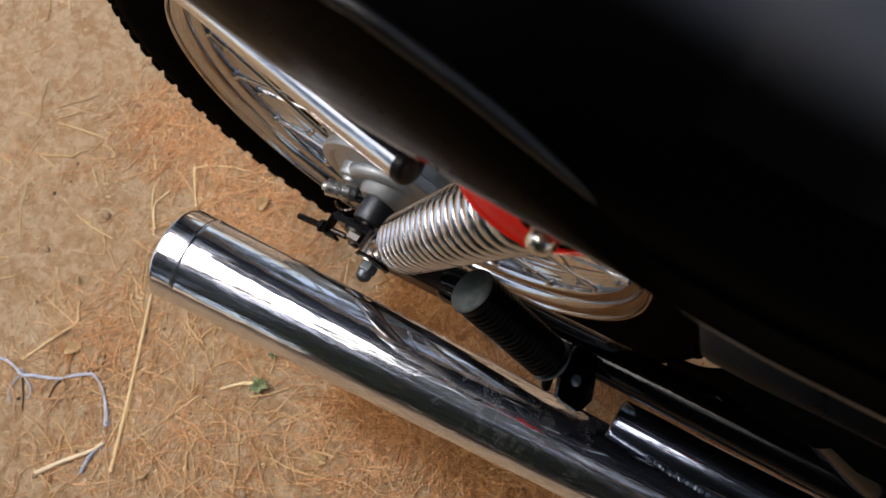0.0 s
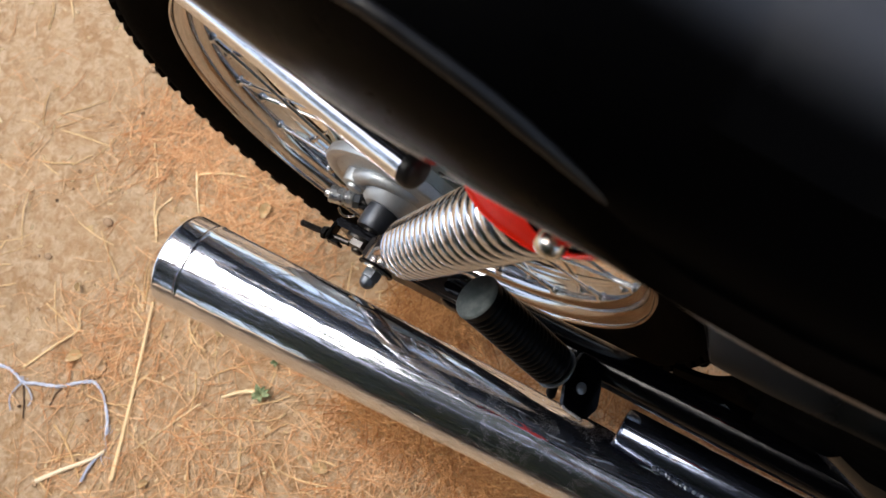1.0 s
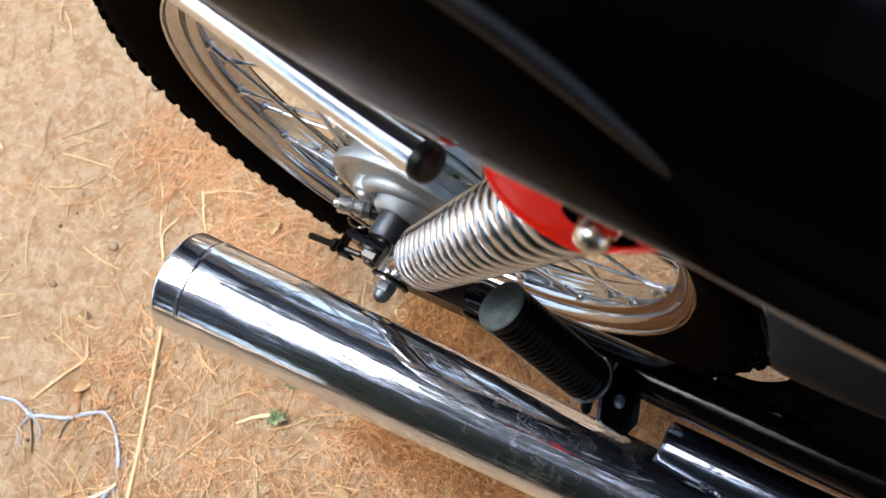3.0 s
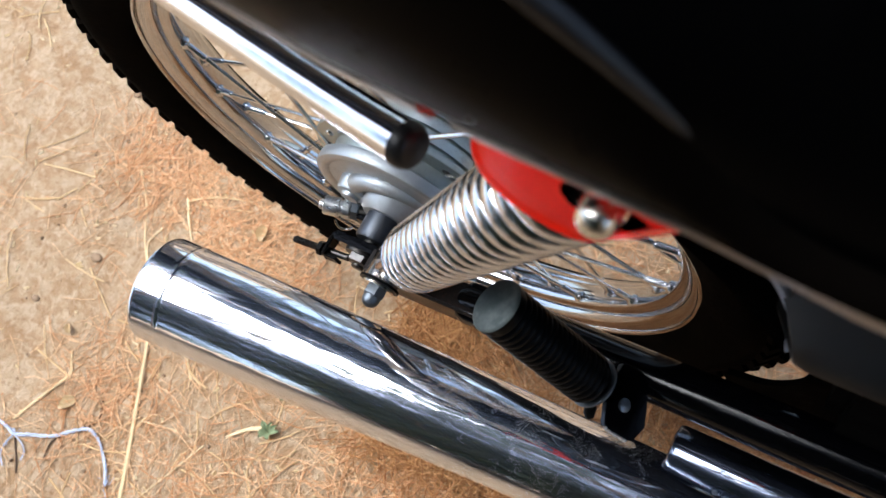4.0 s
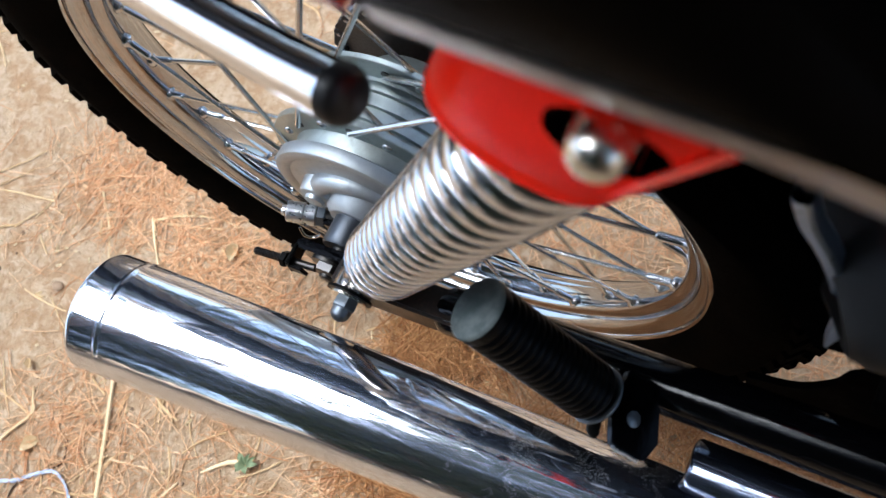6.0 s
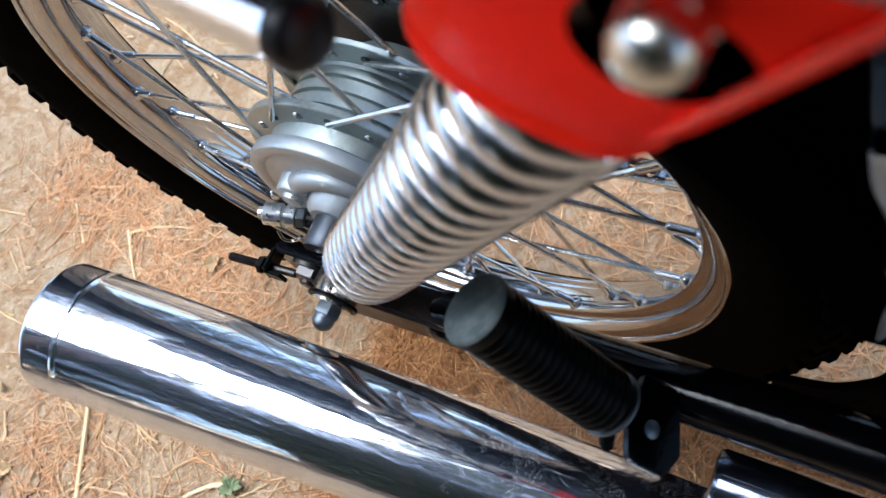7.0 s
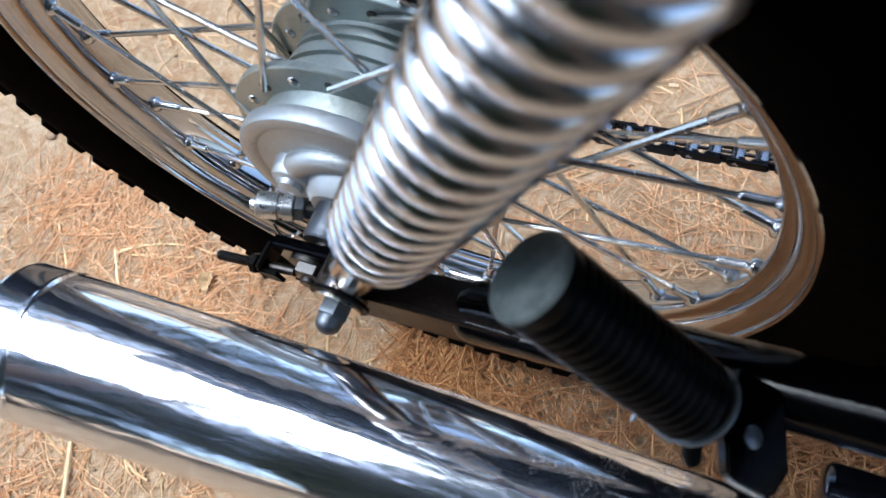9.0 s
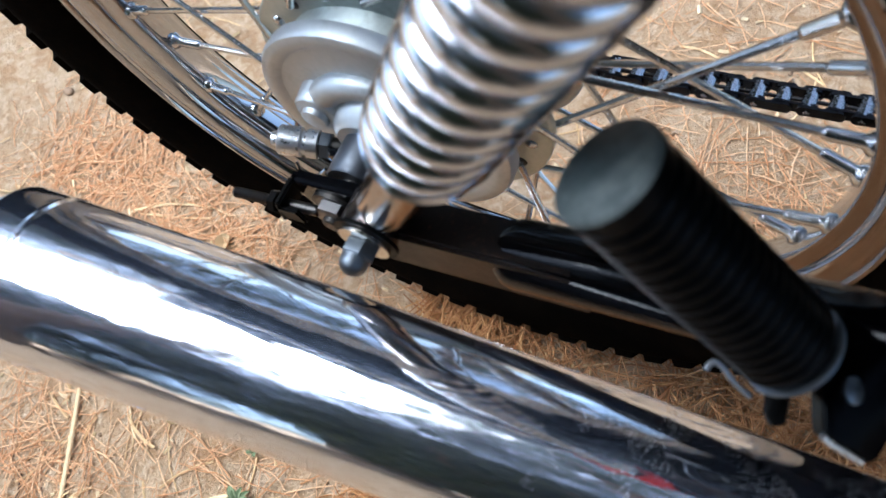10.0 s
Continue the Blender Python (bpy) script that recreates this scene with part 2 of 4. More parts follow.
def sweep(points, radius, seg=12, bm=None, caps=True, squash=None):
    """A tube along points; radius a number or a list; squash: (side, up) factors about world z."""
    bm = bm or bmesh.new()
    pts = [Vector(p) for p in points]
    rr = radius if isinstance(radius, (list, tuple)) else [radius] * len(pts)
    up, rings = None, []
    for k, p in enumerate(pts):
        d = (pts[min(k + 1, len(pts) - 1)] - pts[max(k - 1, 0)]).normalized()
        if up is None or squash:
            ref = Vector((0, 0, 1)) if abs(d.z) < 0.9 else Vector((1, 0, 0))
            up = (ref - d * ref.dot(d)).normalized()
        else:
            up = (up - d * up.dot(d)).normalized()
        side = d.cross(up)
        su, ss = (squash[1], squash[0]) if squash else (1, 1)
        rings.append([bm.verts.new(p + (side * math.cos(a) * ss + up * math.sin(a) * su) * rr[k]) for a in [2 * math.pi * j / seg for j in range(seg)]])
    for p, q in zip(rings, rings[1:]):
        for j in range(seg):
            bm.faces.new((p[j], p[(j + 1) % seg], q[(j + 1) % seg], q[j]))
    if caps:
        bm.faces.new(rings[0])
        bm.faces.new(rings[-1])
    return bm


def smooth_line(points, steps=8):
    """A Catmull-Rom curve through points."""
    p = [Vector(v) for v in points]
    p = [2 * p[0] - p[1], *p, 2 * p[-1] - p[-2]]
    out = []
    for k in range(1, len(p) - 2):
        for j in range(steps):
            t = j / steps
            out.append(0.5 * (2 * p[k] + (p[k + 1] - p[k - 1]) * t + (2 * p[k - 1] - 5 * p[k] + 4 * p[k + 1] - p[k + 2]) * t * t + (3 * p[k] - p[k - 1] - 3 * p[k + 1] + p[k + 2]) * t ** 3))
    return [*out, p[-2]]


def block(size, m, bevel=0.002, bm=None, taper=1.0):
    """A bevelled box of that size at the pose m."""
    bm = bm or bmesh.new()
    made = bmesh.ops.create_cube(bm, size=1.0)["verts"]
    for v in made:
        k = taper if v.co.z > 0 else 1.0
        v.co = m @ Vector((v.co.x * size[0] * k, v.co.y * size[1] * k, v.co.z * size[2]))
    if bevel:
        edges = {e for v in made for e in v.link_edges}
        bmesh.ops.bevel(bm, geom=list(edges), offset=bevel, segments=2, affect="EDGES")
    return bm


def hexnut(base, way, across, height, dome=False, bm=None):
    """A nut with chamfered corners, with a domed cap if wanted."""
    bm = bm or bmesh.new()
    m = Matrix.Translation(base) @ frame_of(way)
    r = across / math.sqrt(3)
    rows = [(0, r * 0.92), (height * 0.1, r), (height * 0.86, r), (height, r * 0.88)]
    rings = [[bm.verts.new(m @ Vector((q * math.cos(math.pi / 3 * k), q * math.sin(math.pi / 3 * k), a))) for k in range(6)] for a, q in rows]
    for p, q in zip(rings, rings[1:]):
        for k in range(6):
            bm.faces.new((p[k], p[(k + 1) % 6], q[(k + 1) % 6], q[k]))
    bm.faces.new(rings[0])
    bm.faces.new(rings[-1])
    if dome:
        d = r * (0.80 if dome is True else dome)
        lathe([(height - 0.001, d)] + [(height + d * 0.35 + d * 0.9 * math.sin(a), d * math.cos(a)) for a in [math.pi / 2 * j / 8 for j in range(8)]] + [(height + d * 1.25, 0.0002)], base, way, 24, bm)
    return bm


# ---- ground ----
def swell(x, y):
    """The soil's height: soft lumps, a low rise under the tyre, level far off."""
    far = max(0.0, 1.0 - max(0.0, math.hypot(x, y) - 1.2) / 3.0)
    h = 0.007 * noise.noise((x * 5, y * 5, 0.3)) + 0.004 * noise.noise((x * 17, y * 17, 1.7)) + 0.002 * noise.noise((x * 50, y * 50, 4.1))
    rise = 0.023 * math.exp(-((x / 0.11) ** 2 + (y / 0.07) ** 2))
    return h * far + rise


def ground():
    near = [k * 0.0125 for k in range(-96, 97)]
    far = [1.3, 1.45, 1.7, 2.1, 2.8, 4, 6, 10, 18, 40, 100, 300, 900]
    line = [-v for v in reversed(far)] + near + far
    n = len(line)
    me = bpy.data.meshes.new("ground")
    me.from_pydata([(x - 0.15, y, swell(x - 0.15, y)) for y in line for x in line], [], [(j * n + i, j * n + i + 1, (j + 1) * n + i + 1, (j + 1) * n + i) for j in range(n - 1) for i in range(n - 1)])
    for p in me.polygons:
        p.use_smooth = True
    me.materials.append(SOIL)
    tagged(new("ground", me), "dry orange-brown bare soil, lumpy and dusty, strewn with litter", "ground", kind="structure")


ground()


def strips(name, count, area, length, width, material, label, category, clump=0.0, seed=1, lift=0.003, tufts=(), bare=0.0):
    """Thin bent blades lying on the soil, as one piece of stuff."""
    rng = random.Random(seed)
    verts, faces = [], []
    done = 0
    while done < count:
        if tufts and rng.random() < 0.30:
            cx, cy, spread = rng.choice(tufts)
            x, y = rng.gauss(cx, spread), rng.gauss(cy, spread)
        else:
            x, y = rng.uniform(area[0], area[1]), rng.uniform(area[2], area[3])
            if bare and x < -0.18 and y > -0.16 and rng.random() < bare:
                continue
            if clump and noise.noise((x * 6, y * 6, seed)) * 0.9 + rng.random() * 0.7 < clump:
                continue
        done += 1
        a, l, w = rng.uniform(0, math.pi * 2), rng.uniform(*length), rng.uniform(*width)
        bend, z0, tilt = rng.gauss(0, 0.5), rng.uniform(0.0005, lift), rng.gauss(0, 0.06)
        base, px, py = len(verts), x, y
        for k in range(4):
            d = a + bend * (k / 3 - 0.5)
            ox, oy = -math.sin(d) * w, math.cos(d) * w
            z = swell(px, py) + z0 + tilt * l * (k / 3 - 0.5) * 0.5
            z = max(z, swell(px, py) + 0.0006)
            verts += [(px + ox, py + oy, z), (px - ox, py - oy, z), (px, py, z + w * 1.2)]
            px, py = px + math.cos(d) * l / 3, py + math.sin(d) * l / 3
        for k in range(3):
            b = base + 3 * k
            faces += [(b, b + 3, b + 5, b + 2), (b + 2, b + 5, b + 4, b + 1)]
    me = bpy.data.meshes.new(name)
    me.from_pydata(verts, [], faces)
    me.materials.append(material)
    return tagged(new(name, me), label, category, kind="stuff")


TUFTS = [(-0.475, -0.010, 0.040), (-0.405, -0.010, 0.035), (-0.300, -0.065, 0.035), (-0.2285, -0.0740, 0.04), (-0.0099, -0.2357, 0.06), (0.1288, -0.1586, 0.06), (0.2342, 0.1642, 0.08), (0.1135, 0.1233, 0.06), (-0.1844, -0.3493, 0.06), (0.3133, 0.0520, 0.07), (-0.0376, -0.1358, 0.05), (-0.3433, -0.2863, 0.05), (0.0602, -0.1274, 0.05), (0.1591, -0.1289, 0.06), (0.2288, -0.1503, 0.05), (0.1089, -0.1683, 0.05)]
strips("pine_needles", 8600, (-1.0, 0.7, -0.7, 0.8), (0.016, 0.06), (0.0003, 0.0006), NEEDLES, "dry rust-brown pine needles scattered over the soil", "pine needles", 0.45, 3, 0.0045, TUFTS, 0.35)
strips("pine_needles", 5600, (-0.06, 0.42, -0.20, 0.0), (0.016, 0.055), (0.0003, 0.0007), SHADE_BROWN_NEEDLES, "thick orange-brown pine needle mat beside the tyre, darkened for shade", "pine needles", 0.2, 41, 0.014)
strips("straw_bits", 900, (-1.0, 0.7, -0.7, 0.8), (0.02, 0.085), (0.0006, 0.0013), STRAW, "broken yellow straw stalks lying on the soil", "straw", 0.2, 8, 0.0025, (), 0.5)
strips("leaf_crumbs", 1400, (-1.0, 0.7, -0.7, 0.8), (0.003, 0.010), (0.0008, 0.002), PALE_STRAW, "small pale crumbs of dry leaf on the soil", "leaf litter", 0.2, 15, 0.002)


def pebbles():
    rng = random.Random(5)
    bm = bmesh.new()
    for _ in range(260):
        x, y, s = rng.uniform(-0.9, 0.6), rng.uniform(-0.6, 0.7), rng.uniform(0.0015, 0.005)
        made = bmesh.ops.create_icosphere(bm, subdivisions=1, radius=s)["verts"]
        for v in made:
            v.co = Vector((x, y, swell(x, y) + s * 0.2)) + v.co * (0.7 + 0.5 * noise.noise(v.co * 400 + Vector((x * 9, y * 9, 0))))
    tagged(part("gravel", bm, STONE), "small brown crumbs of earth and grit", "gravel", kind="stuff")


pebbles()


def on_soil(points, lift):
    return [(x, y, swell(x, y) + lift) for x, y in points]


def stalk(name, points, r0, r1, material, label, category, group=""):
    line = smooth_line(on_soil(points, max(r0, r1) * 1.1), 5)
    radii = [r0 + (r1 - r0) * k / (len(line) - 1) for k in range(len(line))]
    return tagged(part(name, sweep(line, radii, 8), material), label, category, group)


stalk("straw_stalk", [(-0.3329, -0.2116), (-0.3006, -0.2764), (-0.2705, -0.3407), (-0.2396, -0.4047)], 0.0018, 0.0027, PALE_STRAW, "long straight yellow straw stalk lying on the soil", "straw")
for line, thick in (([(-0.4762, -0.0356), (-0.4431, -0.0710), (-0.4158, -0.1120), (-0.3805, -0.1473)], 0.0014), ([(-0.3949, -0.0427), (-0.3706, -0.0715), (-0.3500, -0.0923)], 0.0015), ([(-0.4026, -0.0874), (-0.4096, -0.1134), (-0.3854, -0.1410)], 0.0013), ([(-0.2011, -0.2800), (-0.2254, -0.3349), (-0.2411, -0.3675)], 0.0010), ([(-0.2829, -0.2919), (-0.2381, -0.2820)], 0.0014)):
    stalk("straw", line, thick, thick * 0.7, PALE_STRAW, "broken pale straw lying on the soil", "straw", "straws on the soil")
for line in ([(-0.4161, -0.3782), (-0.4004, -0.3944), (-0.3888, -0.4085)], [(-0.3431, -0.2949), (-0.3350, -0.3181), (-0.3702, -0.3557), (-0.3689, -0.3800)]):
    stalk("twig", line, 0.0013, 0.0008, DARK_TWIG, "thin dark brown twig beside the string", "twig", "twigs")
stalk("twig", [(-0.1462, -0.1991), (-0.1408, -0.2160), (-0.1371, -0.2488), (-0.1431, -0.2779), (-0.1220, -0.3039)], 0.0009, 0.0007, STRAW, "thin dry stem of the seedling on the soil", "twig", "twigs")
stalk("twig", [(-0.4316, -0.3608), (-0.4128, -0.3181), (-0.4003, -0.2892), (-0.4088, -0.2768), (-0.4166, -0.2648)], 0.0018, 0.0012, PALE_STRAW, "thin pale twig with a kinked end on the soil", "twig", "twigs")
stalk("twig", [(-0.3908, -0.0448), (-0.3640, -0.0298), (-0.3376, -0.0199), (-0.3079, -0.0146), (-0.2841, -0.0162)], 0.0016, 0.0010, PALE_STRAW, "bent pale dry twig lying on the soil near the wheel", "twig", "twigs")
stalk("twig", [(-0.3908, -0.0448), (-0.3801, -0.0597), (-0.3682, -0.0737)], 0.0012, 0.0008, STRAW, "short brown side twig on the soil", "twig", "twigs")
stalk("twig", [(-0.1456, -0.2813), (-0.1313, -0.2920), (-0.1216, -0.3077)], 0.0009, 0.0006, PALE_STRAW, "short pale twig below the small plant", "twig", "twigs")
stalk("twig", [(-0.2771, -0.2053), (-0.2585, -0.2252), (-0.2351, -0.2335)], 0.0010, 0.0006, PALE_STRAW, "short pale twig on bare soil", "twig", "twigs")
stalk("wood_splinter", [(-0.3201, -0.4537), (-0.2998, -0.4257), (-0.2779, -0.3995), (-0.2690, -0.3830)], 0.0030, 0.0020, PALE_WOOD, "pale wood splinter with a ragged end on the soil", "splinter")


def string_piece():
    bm = bmesh.new()
    main = [(-0.4806, -0.3818), (-0.4683, -0.3772), (-0.4512, -0.3721), (-0.4321, -0.3723), (-0.4191, -0.3748), (-0.4021, -0.3671), (-0.3737, -0.3548), (-0.3575, -0.3409), (-0.3374, -0.3286), (-0.3217, -0.3323), (-0.3062, -0.3420), (-0.2914, -0.3539), (-0.2809, -0.3679)]
    end = [(-0.2700, -0.3850), (-0.2735, -0.3931), (-0.2739, -0.4089), (-0.2719, -0.4251)]
    curls = [(-0.4186, -0.3754), (-0.4219, -0.3877), (-0.4200, -0.3991), (-0.4079, -0.4089)], [(-0.4186, -0.3754), (-0.4052, -0.3784), (-0.3942, -0.3848), (-0.3926, -0.3942)]
    for loop, thick in ((main, 0.0012), (end, 0.0011), (curls[0], 0.0005), (curls[1], 0.0005)):
        line = smooth_line(on_soil(loop, 0.003), 10)
        for turn in (0, 2.1, 4.2):
            wave = [(x + 0.8 * thick * math.cos(k * 0.55 + turn), y + 0.8 * thick * math.sin(k * 0.55 + turn), z + 0.6 * thick * math.sin(k * 0.55 + turn)) for k, (x, y, z) in enumerate(line)]
            sweep(wave, thick, 6, bm)
    # loose fibres at the knot and at the torn ends
    rng = random.Random(19)
    for cx, cy in ((-0.4186, -0.3754),) * 7 + ((-0.2809, -0.3679),) * 6 + ((-0.2700, -0.3850),) * 5:
        a, l = rng.uniform(0, 6.28), rng.uniform(0.006, 0.016)
        sweep(on_soil([(cx, cy), (cx + 0.5 * l * math.cos(a), cy + 0.5 * l * math.sin(a)), (cx + l * math.cos(a + 0.5), cy + l * math.sin(a + 0.5))], 0.004), 0.0003, 5, bm)
    tagged(part("string", bm, STRING), "frayed pale blue plastic string curled on the soil", "string")


string_piece()


def sprout(x, y, size, count):
    root = tagged(new("seedling"), "tiny green seedling with small wilted leaves in the soil", "plant")
    root.location = (x, y, swell(x, y))
    rng = random.Random(2)
    for k in range(count):
        a, l, w = k * 2.4 + rng.random(), size * rng.uniform(0.010, 0.020), size * rng.uniform(0.003, 0.0055)
        bm = bmesh.new()
        rows = []
        for j in range(6):
            t = j / 5
            half = w * math.sin(math.pi * min(0.97, 0.08 + 0.9 * t))
            c = Vector((math.cos(a) * l * t, math.sin(a) * l * t, 0.004 + 0.006 * math.sin(t * 2.2)))
            o = Vector((-math.sin(a), math.cos(a), 0)) * half
            rows.append([bm.verts.new(c - o), bm.verts.new(c - Vector((0, 0, 0.001))), bm.verts.new(c + o)])
        for p, q in zip(rows, rows[1:]):
            bm.faces.new((p[0], p[1], q[1], q[0]))
            bm.faces.new((p[1], p[2], q[2], q[1]))
        part("leaf", bm, LEAF, root)
    part("stem", sweep([(0, 0, -0.002), (0.001, 0, 0.003), (0.001, 0.001, 0.006)], 0.0008, 6), LEAF, root)


sprout(-0.1420, -0.2356, 0.72, 8)
sprout(-0.1485, -0.1958, 0.45, 5)
stalk("pale_leaf", [(-0.1814, -0.2612), (-0.1641, -0.2440), (-0.1497, -0.2355)], 0.0016, 0.0028, PALE_STRAW, "curled pale dry leaf beside the seedling", "leaf")


def clod(x, y, s, label):
    bm = bmesh.new()
    bmesh.ops.create_icosphere(bm, subdivisions=3, radius=s)
    for v in bm.verts:
        v.co = Vector((x, y, swell(x, y) + s * 0.25)) + Vector((v.co.x * 1.3, v.co.y, v.co.z * 0.7)) * (0.85 + 0.4 * noise.noise(v.co * 90))
    tagged(part("pebble", bm, STONE), label, "pebble", "pebbles on the soil")


for x, y, s in ((-0.4619, -0.1572, 0.007), (-0.0888, -0.3424, 0.005), (-0.5080, -0.2340, 0.005), (-0.5513, 0.0540, 0.006)):
    clod(x, y, s, "small dark brown pebble on the dusty soil")


def flake(x, y, size, turn):
    """A curled bit of dry leaf."""
    bm = bmesh.new()
    rows = []
    for i in range(6):
        u = i / 5
        half = size * 0.36 * math.sin(math.pi * (0.12 + 0.76 * u))
        rows.append([bm.verts.new((size * (u - 0.5), half * (j - 2) / 2, 0.003 + 0.25 * abs(j - 2) * half + 0.002 * math.sin(5 * u + j))) for j in range(5)])
    for p, q in zip(rows, rows[1:]):
        for j in range(4):
            bm.faces.new((p[j], p[j + 1], q[j + 1], q[j]))
    bmesh.ops.solidify(bm, geom=bm.faces[:], thickness=0.0004)
    bm.transform(Matrix.Translation((x, y, swell(x, y) + 0.001)) @ Matrix.Rotation(turn, 4, "Z"))
    tagged(part("dry_leaf", bm, PALE_STRAW), "curled yellow-brown flake of dry leaf on the soil", "leaf", "dry leaf flakes")


for x, y, size, turn in ((-0.3812, -0.3164, 0.021, 0.9), (-0.0356, -0.2671, 0.018, 0.3), (-0.2754, -0.0442, 0.020, 1.9), (-0.4351, -0.2453, 0.012, 2.5), (-0.2300, -0.2013, 0.011, 0.2), (-0.2039, -0.3878, 0.012, 1.2)):
    flake(x, y, size, turn)

# ---- the motorcycle ----
HUB = Vector((0, 0, 0.3225))
bike = tagged(new("motorcycle"), "black motorcycle with chrome exhaust and red strut covers on bare soil", "motorcycle")


# the frame and all that hangs on it sit pitched a little over the wheel
BODY = pose(0.0158, -0.0006, 0.0104, 0.635, -3.229, -1.036) @ Matrix.Scale(0.9828, 4)
bike.matrix_basis = BODY


def level(ob):
    """Takes a part of the motorcycle out of its pitched frame: its places are those of the world."""
    ob.matrix_parent_inverse = BODY.inverted()
    return ob


def round_hub(profile, seg, closed=False, bm=None, caps=True):
    """A turned form about the wheel's axle; profile of (y, radius)."""
    return lathe(profile, HUB, (0, 1, 0), seg, bm, closed, caps)


def at_angle(deg, radius, y):
    return HUB + Vector((radius * math.cos(radians(deg)), y, radius * math.sin(radians(deg))))


def rear_wheel():
    rim_profile = [(-0.0240, 0.2262), (-0.0256, 0.2256), (-0.0264, 0.2240), (-0.0258, 0.2224), (-0.0244, 0.2216), (-0.0230, 0.2214)]
    rim_profile += [(-0.0125 - 0.0095 * math.cos(radians(a)), 0.2212 - 0.0100 * math.sin(radians(a))) for a in range(6, 91, 7)]
    rim_profile += [(-0.0116, 0.2102), (-0.0108, 0.2066), (-0.0098, 0.2044), (-0.0080, 0.2034), (0, 0.2028)]
    rim_profile = rim_profile + [(-y, r) for y, r in reversed(rim_profile[:-1])] + [(0.0222, 0.2262), (0.0205, 0.221), (0.014, 0.2165), (0.009, 0.207), (-0.009, 0.207), (-0.014, 0.2165), (-0.0205, 0.221), (-0.0222, 0.2262)]
    rim = lathe([(y * 0.93, 0.2025 + (r - 0.2028) * 0.93) for y, r in rim_profile], HUB, (0, 1, 0), 144, None, True, True)
    wheel = level(part("rear_wheel", rim, RIM_CHROME, bike, "chromed steel rim with wire spokes, dusty"))
    half = [(-0.023, 0.2225), (-0.0276, 0.2262), (-0.0330, 0.2400), (-0.0362, 0.2520), (-0.0362, 0.2590), (-0.0338, 0.2660), (-0.0290, 0.2730), (-0.0225, 0.2805), (-0.012, 0.2885), (0, 0.2910)]
    part("tyre", round_hub(half + [(-y, r) for y, r in reversed(half[:-1])], 144, caps=False), TYRE_RUBBER, wheel, "black rubber tyre with worn block tread")
    bm1, bm2 = block((0.0150, 0.0145, 0.009), Matrix(), 0, None, 0.86), block((0.0125, 0.0165, 0.008), Matrix(), 0, None, 0.86)
    shapes = []
    for bm in (bm1, bm2):
        me = bpy.data.meshes.new("tread_block")
        bm.to_mesh(me)
        bm.free()
        me.materials.append(TYRE_RUBBER)
        shapes.append(me)
    for k in range(75):
        a = 4.8 * k
        for y, r, tilt, shape, off in ((-0.0285, 0.2725, -44, 0, 0), (-0.0112, 0.2900, -14, 1, 2.4), (0.0112, 0.2900, 14, 1, 0), (0.0285, 0.2725, 44, 0, 2.4)):
            b = new("tread_block", shapes[shape])
            b.parent = wheel
            b.matrix_world = Matrix.Translation(at_angle(a + off, r, y)) @ Matrix.Rotation(radians(90 - a - off), 4, "Y") @ Matrix.Rotation(radians(-tilt), 4, "X")
    # hub: barrel with turned grooves between two drilled flanges
    hub = [(-0.034, 0.056), (-0.030, 0.058), (-0.0225, 0.0595), (-0.0223, 0.0758), (-0.0217, 0.0765), (-0.0182, 0.0765), (-0.0176, 0.0758), (-0.0170, 0.0615), (-0.0130, 0.0600)]
    for y in (-0.0118, -0.0020, 0.0078):
        hub += [(y, 0.0600), (y + 0.0004, 0.0574), (y + 0.0026, 0.0574), (y + 0.0030, 0.0604), (y + 0.0058, 0.0604)]
    hub += [(0.0175, 0.0590), (0.0195, 0.0600), (0.0200, 0.0758), (0.0206, 0.0765), (0.0238, 0.0765), (0.0243, 0.0758), (0.0250, 0.054), (0.036, 0.050), (0.050, 0.040)]
    part("hub", round_hub(hub, 96), DRUM_ALLOY, wheel, "grey cast alloy hub with grooved barrel")
    part("sprocket", round_hub([(0.062, 0.020), (0.062, 0.066), (0.067, 0.066), (0.067, 0.020)], 80), DARK_STEEL, wheel, "dark oily steel chain sprocket")
    part("axle", round_hub([(-0.083, 0.006), (0.095, 0.006)], 16), DARK_STEEL, wheel)
    # spokes: 36, crossing in pairs, with long nipples
    for k in range(36):
        a = 6.1 + 10 * k
        side = 1 if k % 2 else -1
        lean, outside = ((42, True), (-30, True), (-39, False), (50, False))[k % 4]
        foot = at_angle(a + lean, 0.0660, (-0.0240 if outside else -0.0155) if side < 0 else (0.0258 if outside else 0.0180))
        head = at_angle(a, 0.2022, side * 0.0035)
        way = (foot - head).normalized()
        part("spoke", sweep([head + way * 0.012, foot, foot - Vector((0, side * (0.007 if outside else -0.006), 0))], 0.00185, 8), SPOKE_STEEL, wheel)
        nb = lathe([(-0.0035, 0.0035), (-0.0010, 0.0054), (0.0004, 0.0055), (0.0018, 0.0046), (0.0028, 0.0033), (0.0040, 0.0030), (0.0170, 0.0030), (0.0182, 0.0027), (0.0190, 0.0018)], head, way, 12)
        part("nipple", nb, NIPPLE_STEEL, wheel)
        face = -0.0227 if side < 0 else 0.0193
        if outside == (side < 0):
            part("spoke_hole", lathe([(-0.0003, 0.0001), (0.0, 0.0034), (0.0006, 0.0034)], at_angle(a + lean, 0.0660, face), (0, 1, 0), 14), DARK_STEEL, wheel)
        else:
            part("spoke_head", lathe([(-0.0016, 0.0), (-0.0012, 0.0018), (-0.0006, 0.0030), (0.0002, 0.0034), (0.0008, 0.0034)], at_angle(a + lean, 0.0660, face), (0, 1, 0), 14), NIPPLE_STEEL, wheel)


rear_wheel()


